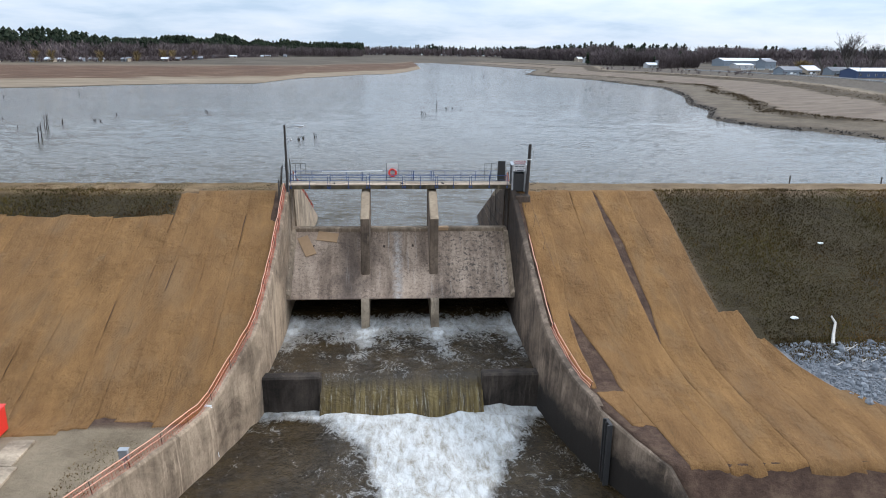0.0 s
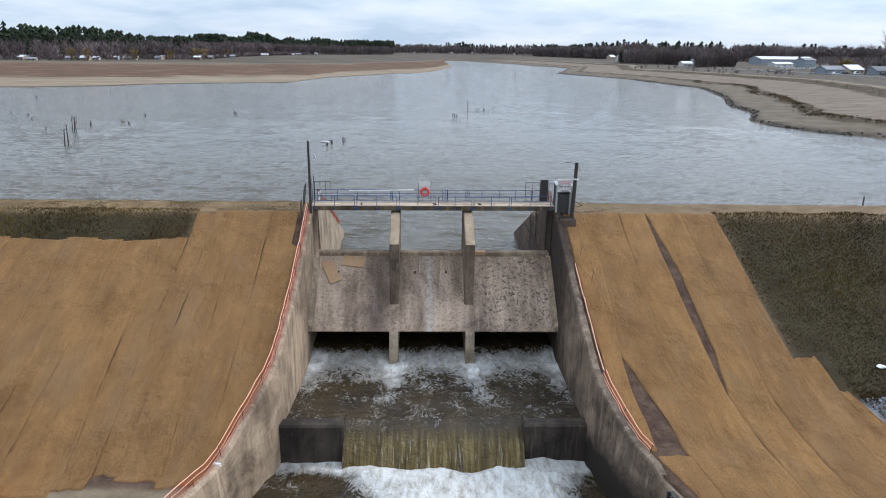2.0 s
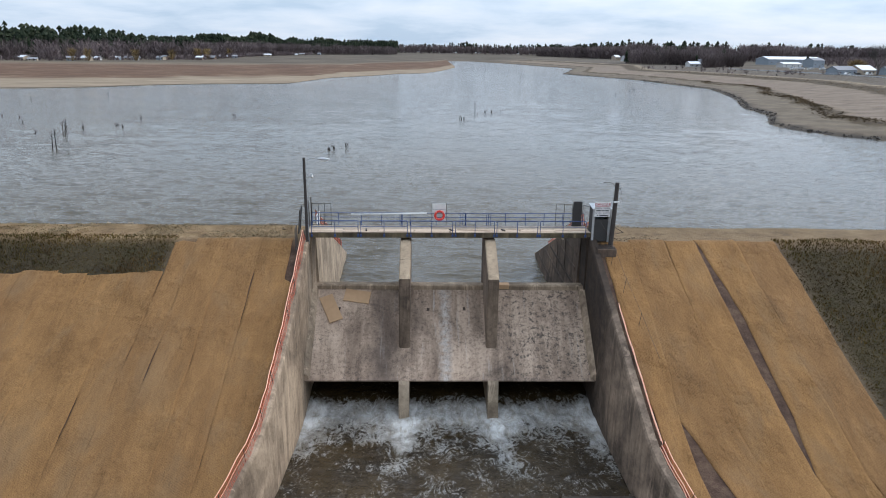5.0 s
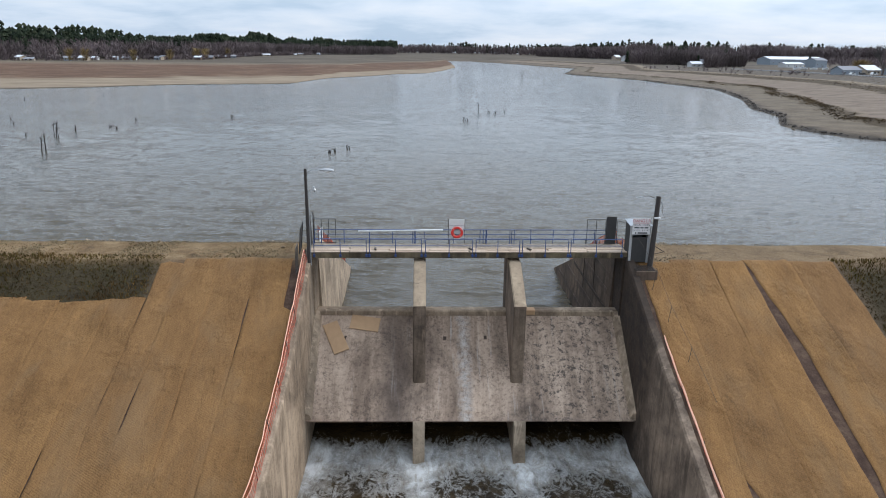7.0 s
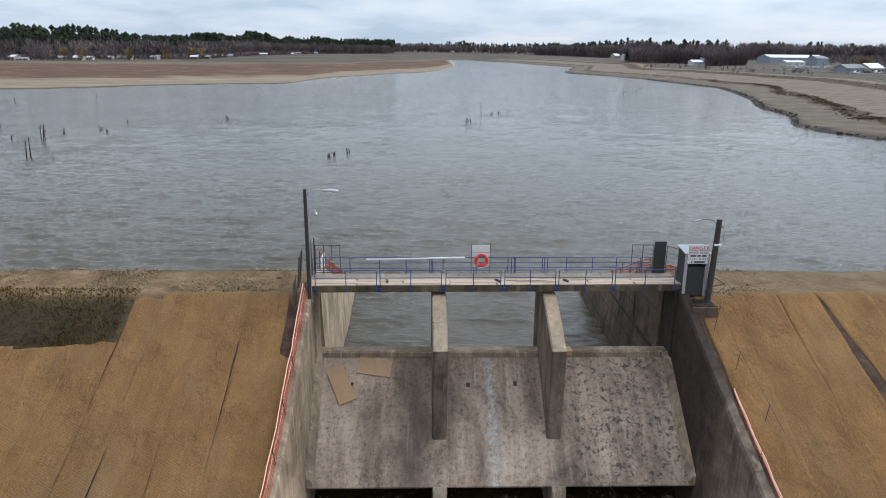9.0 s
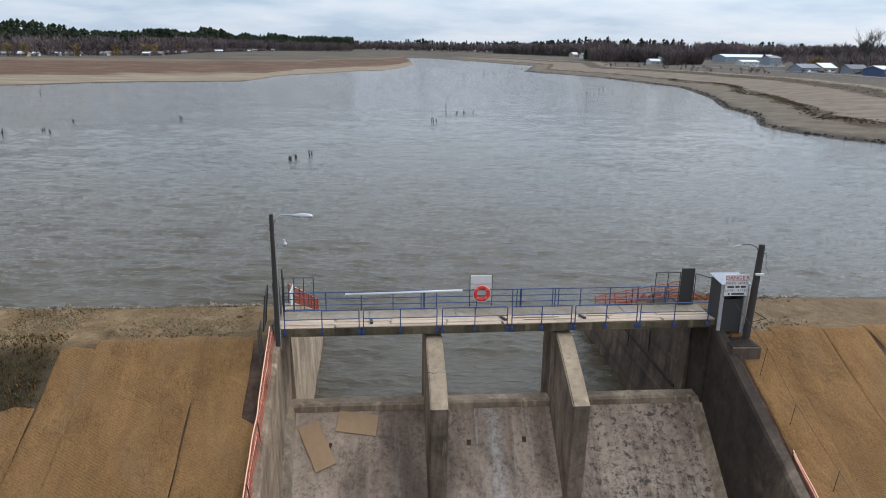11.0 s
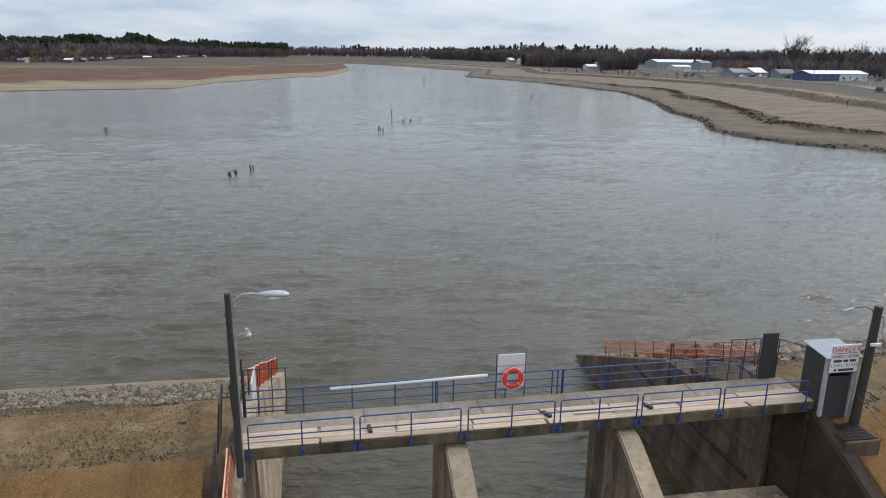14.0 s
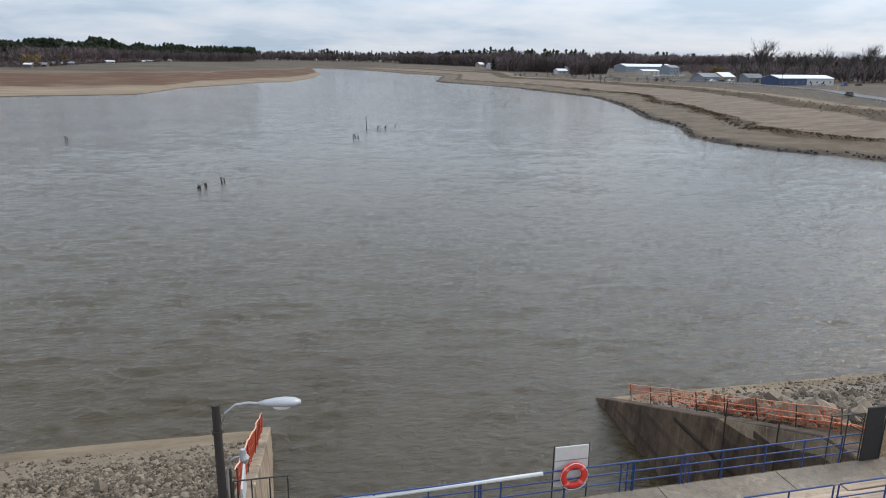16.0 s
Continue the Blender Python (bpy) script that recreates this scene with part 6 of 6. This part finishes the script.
for front_, depth_, n_, tall_, seed_ in (([(262, 640), (300, 690), (335, 720)], 30, 150, 15, 301), ([(266, 925), (292, 940), (318, 955)], 40, 110, 27, 304), ([(270, 860), (290, 800), (300, 730)], 40, 120, 19, 307)):
    x, y, z, d = along(front_, depth_, n_, seed_)
    merged("bare_wood", bare_trees(x, y, z, tall_ * np.random.RandomState(seed_ + 1).uniform(0.6, 1.1, n_), seed_ + 2, 170, 0.14, 0.42), TWIG_DARK, "dark leafless trees round the shore houses", "trees")
rs = np.random.RandomState(310)
x, y = rs.uniform(300, 1300, 2600), rs.uniform(540, 1300, 2600)
ok = (x > np.interp(y, *RIGHT_SHORE) + 190) & ((x - 505) ** 2 / 60**2 + (y - 955) ** 2 / 40**2 > 1) & (x - 432 + 0.4 * (750 - y) > 20)
x, y = x[ok], y[ok]
merged("bare_wood", bare_trees(x, y, ground_height(x, y) - 0.3, rs.uniform(7, 15, len(x)), 311, 40, 0.22, 0.6), TWIG, "scattered leafless trees between the town houses", "trees")
x, y, z, d = along([(-330, 640), (-250, 720), (-238, 860)], 40, 9, 320)
merged("budding_trees", bare_trees(x, y, z, np.full(9, 13.0), 321, 160, 0.3, 0.7), BUD, "budding yellow-brown willows before the wood", "trees")
x, y, z, d = along([(322, 500), (345, 512)], 15, 5, 322)
merged("budding_trees", bare_trees(x, y, z, np.full(5, 11.0), 323, 260, 0.22, 0.8), BUD, "budding ochre willow beside the houses", "trees")
# low scrub along the terraces of the east shore
rs = np.random.RandomState(330)
yy = np.concatenate([rs.uniform(95, 420, 2600), rs.uniform(150, 560, 900), rs.uniform(300, 640, 260)])
xx = np.interp(yy, *RIGHT_SHORE) + np.concatenate([rs.normal(20.5, 1.6, 2600) + 3 * np.sin(yy[:2600] * 0.06), rs.normal(66, 4, 900), rs.uniform(80, 120, 260)])
merged("scrub", bare_trees(xx, yy, ground_height(xx, yy) - 0.15, rs.uniform(0.2, 0.65, 3760), 331, 16, 0.08, 1.9), foliage("dry_scrub", ((0.0, (0.045, 0.03, 0.016)), (1.0, (0.11, 0.076, 0.04)))), "low dry brown scrub on the shore terraces", "scrub")
yy = np.concatenate([rs.uniform(430, 640, 46)])
xx = np.interp(yy, *RIGHT_SHORE) + rs.uniform(70, 125, 46)
merged("bushes", bare_trees(xx, yy, ground_height(xx, yy) - 0.1, rs.uniform(1.5, 4.0, 46), 341, 50, 0.12, 1.1), TWIG, "leafless brown bushes by the shore road", "bushes")


def limb_tree(seed, h):
    """Trunk with forking limbs, and fine twigs as a second mesh."""
    rng_ = random.Random(seed)
    wood, twigs = bmesh.new(), bmesh.new()

    def grow(p, d, ln, r, depth):
        q = p + d * ln
        mid = p.lerp(q, 0.5) + Vector((rng_.uniform(-1, 1), rng_.uniform(-1, 1), 0)) * ln * 0.06
        tube(wood if depth < 3 else twigs, [p, mid, q], [r, r * 0.85, r * 0.65], 5 if depth < 2 else 3, False)
        if depth >= 5:
            return
        for k in range(4 if depth < 2 else 3):
            a = rng_.uniform(0, math.tau)
            side_ = Vector((math.cos(a), math.sin(a), 0))
            nd = (d * 0.8 + side_ * rng_.uniform(0.35, 0.85) + Vector((0, 0, 0.34))).normalized()
            grow(p.lerp(q, rng_.uniform(0.55, 1.0)), nd, ln * rng_.uniform(0.62, 0.88), r * 0.56, depth + 1)

    grow(Vector((0, 0, -0.3)), Vector((rng_.uniform(-0.05, 0.05), 0, 1)).normalized(), h * 0.3, h * 0.028, 0)
    return wood, twigs


BARE_LABEL = "tall leafless tree with spreading grey limbs"
masters = []
for s in range(3):
    w_, t_ = limb_tree(40 + s, 17)
    tree = holder("bare_tree", (0, 0, 0), BARE_LABEL, "tree", "tall trees by the road")
    part("trunk", w_, BARK, tree)
    part("crown", t_, plain("grey_twig", (0.06, 0.05, 0.046), 0.95) if s == 0 else bpy.data.materials["grey_twig"], tree)
    masters.append(tree)
PLACES = ((318, 462, 1.2), (334, 456, 1.6), (342, 464, 1.35), (360, 468, 1.3), (372, 462, 1.2), (384, 458, 1.35), (404, 452, 1.3), (416, 450, 1.5), (428, 455, 1.35), (452, 448, 1.5), (470, 440, 1.5), (492, 446, 1.3), (515, 470, 1.0), (408, 520, 1.0))
for k, (x, y, s) in enumerate(PLACES):
    s *= 1.3
    m = pose(*gz(x, y), 0, 0, 47 * k)
    tree = masters[k % 3]
    if k < 3:
        tree.matrix_world = m
        tree.scale = (s, s, s)
    else:
        made = copy_thing(tree, m)
        made.scale = (s, s, s)


def spruce(x, y, h, seed):
    thing = holder("spruce_tree", gz(x, y), "narrow dark green spruce tree", "tree", "spruces")
    part("trunk", tubed([(0, 0, -0.3), (0, 0, h * 0.9)], [h * 0.016, h * 0.004], 6), BARK, thing)
    one = np.zeros(1)
    vs_, fs_, off = [], [], 0
    for v, f in conifers(one, one, one, np.full(1, h), seed) + conifers(one, one, one + 0.4, np.full(1, h * 0.97), seed + 1):
        vs_ += v.tolist()
        fs_ += (f + off).tolist()
        off += len(v)
    me = bpy.data.meshes.new("crown")
    me.from_pydata(vs_, [], fs_)
    me.materials.append(PINE)
    crown = new("crown", me)
    crown.parent = thing


for k, (x, y, h) in enumerate(((309, 850, 20), (322, 742, 19), (300, 800, 15), (262, 905, 17), (445, 800, 12), (352, 500, 8), (362, 505, 9), (374, 500, 8), (470, 820, 10), (285, 720, 12))):
    spruce(x, y, h, 400 + 3 * k)


# ---- houses ----
GLASS = Mat("dark_window_glass", 0.08, 0, 0.6).color((0.03, 0.035, 0.04)).m
ROOF_PALE, ROOF_GREY = plain("snow_pale_roof", (0.55, 0.56, 0.58), 0.6, 0, 0.1), plain("grey_shingle_roof", (0.20, 0.20, 0.21), 0.85)
PAINTS = {"blue": plain("blue_siding", (0.035, 0.06, 0.13), 0.6), "white": plain("white_siding", (0.45, 0.45, 0.44), 0.6, 0, 0.12), "grey": plain("grey_siding", (0.20, 0.23, 0.26), 0.7), "tan": plain("tan_siding", (0.33, 0.27, 0.20), 0.7), "brown": plain("brown_siding", (0.12, 0.08, 0.06), 0.7)}


def house(x, y, w, d, h, rise, turn, paint, roof, label, windows=3, second=None):
    """A gabled house: walls, roof with eaves, windows with frames, a door."""
    thing = holder("house", Matrix.Translation(gz(x, y, -0.3)) @ pose(0, 0, 0, 0, 0, turn), label, "house")
    body = bmesh.new()
    prism(body, [(-d / 2, 0), (d / 2, 0), (d / 2, h), (0, h + rise), (-d / 2, h)], "x", -w / 2, w / 2)
    part("wall", body, PAINTS[paint], thing)
    if second:
        part("wall_cladding", boxed(0, w / 2 - 0.05, -d / 2 - 0.06, -d / 2 - 0.01, 0.1, h - 0.05), PAINTS[second], thing, "white clad half")
    rf = bmesh.new()
    e, tk = 0.5, 0.25
    k = rise / (d / 2)
    prism(rf, [(-d / 2 - e, h - k * e + 0.02), (0, h + rise + 0.02), (d / 2 + e, h - k * e + 0.02), (d / 2 + e, h - k * e + tk), (0, h + rise + tk), (-d / 2 - e, h - k * e + tk)], "x", -w / 2 - e, w / 2 + e)
    part("roof", rf, roof, thing)
    for n in range(windows):
        cx = -w / 2 + w * (n + 0.5) / windows
        z0 = h * 0.35
        frame_ = part("window", boxed(cx - 0.75, cx + 0.75, -d / 2 - 0.1, -d / 2 - 0.02, z0, z0 + 1.3), WHITE, thing)
        part("pane", boxed(cx - 0.65, cx + 0.65, -d / 2 - 0.13, -d / 2 - 0.101, z0 + 0.1, z0 + 1.2), GLASS, frame_)
    part("door", boxed(w * 0.08, w * 0.08 + 1.0, -d / 2 - 0.1, -d / 2 - 0.02, 0.3, 2.4), PAINTS["brown"], thing)
    return thing


house(321, 402, 50, 14, 4.6, 1.9, 12, "blue", ROOF_PALE, "long blue and white metal building with pale roof", 8, "white")
house(334, 470, 17, 11, 3.2, 2.8, 14, "grey", ROOF_GREY, "blue-grey house with a grey hipped roof", 3)
house(322, 488, 16, 12, 3.4, 3.2, 24, "tan", ROOF_PALE, "tan house with a pale gabled roof", 3)
house(292, 462, 18, 10, 3.6, 2.4, 20, "grey", ROOF_GREY, "low grey house with parked cars", 4)
house(505, 960, 95, 24, 7.5, 3.5, 18, "grey", ROOF_PALE, "large grey warehouse with pale metal roof", 9)
house(432, 760, 18, 13, 8.0, 2.5, 24, "grey", ROOF_GREY, "two-storey blue-grey house beside the warehouse", 3)
house(395, 742, 26, 10, 4.0, 1.6, 20, "white", ROOF_PALE, "low pale shed beside the boats", 3)
house(300, 742, 14, 9, 4.5, 3, 15, "white", ROOF_GREY, "white house among the trees", 3)
house(276, 705, 12, 8, 3.5, 2, 15, "white", ROOF_PALE, "small white house by the shore", 2)
house(445, 560, 40, 12, 4, 2, 10, "white", ROOF_PALE, "white building among bare trees", 4)
house(520, 640, 30, 12, 4, 2, 10, "tan", ROOF_PALE, "pale-roofed building behind trees", 4)
for k, (x, y) in enumerate(((322, 1120), (363, 1340), (405, 1500), (345, 1200), (300, 1010), (390, 1650))):
    house(x, y, 15, 10, 5.5, 3.5, 20 + 17 * k, ("white", "tan", "grey")[k % 3], (ROOF_GREY, ROOF_PALE)[k % 2], "far lakeside house on the east shore", 3)
rng = random.Random(12)
for k in range(34):
    f = (k / 33) ** 1.3 + rng.uniform(-0.012, 0.012)
    f = min(max(f, 0), 1)
    P = WEST_WOOD[1:7]
    t = f * (len(P) - 1)
    i = min(int(t), len(P) - 2)
    x = P[i][0] + (P[i + 1][0] - P[i][0]) * (t - i) + 14 + rng.uniform(-22, 14)
    y = P[i][1] + (P[i + 1][1] - P[i][1]) * (t - i) - 20 + rng.uniform(-14, 18)
    house(x, y, rng.uniform(4, 10), rng.uniform(4, 7), rng.uniform(1.8, 3.4), rng.uniform(1.0, 2.2), rng.uniform(-30, 30), rng.choice(("white", "grey", "tan", "brown", "brown")), rng.choice((ROOF_GREY, ROOF_GREY, ROOF_PALE)), "small far cottage at the wood's edge", 2)


rs = np.random.RandomState(350)
x, y, z, d = along(WEST_WOOD[1:7], 30, 700, 351)
x, y = x + 12, y - 38
merged("bushes", bare_trees(x, y, ground_height(x, y) - 0.2, rs.uniform(1.5, 7.0, 700), 352, 34, 0.26, 0.9), TWIG, "leafless bushes before the west shore cottages", "bushes")


# ---- road, guard rail, vehicles on the east shore ----
ASPHALT = plain("worn_asphalt", (0.10, 0.098, 0.095), 0.9, 0, 0.2, 0.4)
ROAD = [(190, 150), (212, 214), (235, 262), (262, 312), (278, 372), (284, 440), (280, 520), (268, 600)]


def ribbon(name, line, off0, off1, up, material):
    bm = bmesh.new()
    dense = []
    for a, b in zip(line, line[1:]):
        dense += [Vector(a).lerp(Vector(b), k / 12) for k in range(12)]
    prev = None
    for a, b in zip(dense, dense[1:]):
        d = (b - a).normalized()
        n = Vector((d.y, -d.x))
        row = [bm.verts.new(gz(*(a + n * o), up)) for o in np.linspace(off0, off1, 4)]
        low_ = [bm.verts.new(row[0].co - Vector((0, 0, 0.5))), bm.verts.new(row[-1].co - Vector((0, 0, 0.5)))]
        row = [low_[0], *row, low_[1]]
        if prev:
            for k in range(len(row) - 1):
                bm.faces.new((prev[k], prev[k + 1], row[k + 1], row[k]))
        prev = row
    return part(name, bm, material)


tagged(ribbon("road", ROAD, 1.5, 9.5, 0.25, ASPHALT), "grey asphalt road along the lakeshore", "road", kind="structure")
guard = holder("guard_rail", gz(*ROAD[0]), "pale steel guard rail along the shore road", "guard rail")
go = Vector(gz(*ROAD[0]))
dense = []
for a, b in zip(ROAD, ROAD[1:]):
    n = int((Vector(b) - Vector(a)).length / 4)
    dense += [Vector(a).lerp(Vector(b), k / n) for k in range(n)]
bm = bmesh.new()
for a, b in zip(dense, dense[1:]):
    p, q = Vector(gz(*a, 0.55)) - go, Vector(gz(*b, 0.55)) - go
    vs4 = [bm.verts.new(v) for v in (p, q, q + Vector((0, 0, 0.32)), p + Vector((0, 0, 0.32)), p + Vector((0.06, 0, 0)), q + Vector((0.06, 0, 0)), q + Vector((0.06, 0, 0.32)), p + Vector((0.06, 0, 0.32)))]
    for f in ((0, 1, 2, 3), (7, 6, 5, 4), (3, 2, 6, 7)):
        bm.faces.new([vs4[i] for i in f])
part("beam", bm, GALV, guard)
post_mesh = None
for a in dense:
    p = Vector(gz(*a)) - go
    if post_mesh is None:
        ob = part("post", boxed(0.06, 0.22, -0.09, 0.09, -0.2, 0.95), WHITE, guard)
        post_mesh = ob.data
    else:
        ob = new("post", post_mesh)
        ob.parent = guard
    ob.location = p


def car(x, y, turn, paint, label, long=4.5, tall=1.5):
    thing = holder("car", Matrix.Translation(gz(x, y, 0.28)) @ pose(0, 0, 0, 0, 0, turn), label, "car", "parked cars")
    body = bmesh.new()
    prism(body, [(-long / 2, 0.3), (long / 2, 0.3), (long / 2, 0.75), (long * 0.3, 0.9), (long * 0.16, tall), (-long * 0.32, tall), (-long * 0.45, 0.95), (-long / 2, 0.85)], "y", -0.9, 0.9)
    part("body", body, paint, thing)
    part("side_window", boxed(-long * 0.3, long * 0.14, -0.92, -0.89, 0.95, tall - 0.1), GLASS, thing)
    for wx in (-long * 0.3, long * 0.3):
        for wy in (-0.82, 0.82):
            part("wheel", tubed([(wx, wy - 0.1, 0.32), (wx, wy + 0.1, 0.32)], 0.32, 10), SLATE, thing)


car(336, 378, 15, plain("blue_car_paint", (0.03, 0.09, 0.32), 0.3), "blue car parked by the shore road", 5.0, 1.9)
car(352, 384, 10, SLATE, "dark car parked by the road", 4.6)
car(288, 447, 20, WHITE, "white car parked before the house", 4.8, 1.7)
car(297, 450, 20, SLATE, "dark car parked before the house", 4.6)
car(306, 452, 15, WHITE, "white van parked before the house", 5.2, 2.0)
car(312, 432, 15, SLATE, "dark car parked on the verge", 4.6)
car(300, 395, 15, SLATE, "dark car beside the blue building", 4.6)
car(328, 388, 10, plain("grey_car_paint", (0.3, 0.31, 0.32), 0.35), "grey car beside the white building", 4.6)
car(232, 256, 65, SLATE, "dark trailer on the shore road", 6.5, 1.9)


def boat(x, y, turn):
    thing = holder("boat", Matrix.Translation(gz(x, y, 0.2)) @ pose(0, 0, 0, 0, 0, turn), "white motor boat stored on a trailer", "boat", "stored boats")
    bm = bmesh.new()
    rows = []
    for x_, w_, k_ in ((-4, 1.2, 0.5), (-1, 1.35, 0.45), (2, 1.1, 0.5), (4.2, 0.1, 1.0)):
        rows.append([bm.verts.new(p) for p in ((x_, -w_, 1.9), (x_, -w_ * 0.6, k_), (x_, w_ * 0.6, k_), (x_, w_, 1.9))])
    for a, b in zip(rows, rows[1:]):
        for k_ in range(4):
            bm.faces.new((a[k_], a[(k_ + 1) % 4], b[(k_ + 1) % 4], b[k_]))
    bm.faces.new(rows[0])
    bm.faces.new(rows[-1][::-1])
    bmesh.ops.recalc_face_normals(bm, faces=bm.faces)
    part("hull", bm, WHITE, thing)
    part("trailer", boxed(-3.5, 3, -0.7, 0.7, 0.2, 0.45), RUST, thing)
    part("cover", boxed(-2.5, 1.4, -0.9, 0.9, 1.88, 2.5, bevel=0.2), PAINTS["grey"], thing)


for k, (x, y) in enumerate(((335, 600), (346, 604), (358, 606), (326, 596))):
    boat(x, y, 15 + 6 * k)
hyd = holder("yellow_marker", gz(283, 322), "small yellow marker post by the road", "marker")
part("post", tubed([(0, 0, 0), (0, 0, 1.4)], 0.25, 8), plain("yellow_paint", (0.7, 0.45, 0.03), 0.5), hyd)
part("cap", tubed([(0, 0, 1.4), (0, 0, 1.7)], [0.3, 0.12], 8), bpy.data.materials["yellow_paint"], hyd)
upole = holder("road_pole", gz(297, 386), "thin timber utility pole by the shore road", "utility pole")
part("pole", tubed([(0, 0, -0.3), (0, 0, 9)], [0.16, 0.1], 7), BARK, upole)
part("crossarm", boxed(-1, 1, -0.06, 0.06, 8.3, 8.45), BARK, upole)
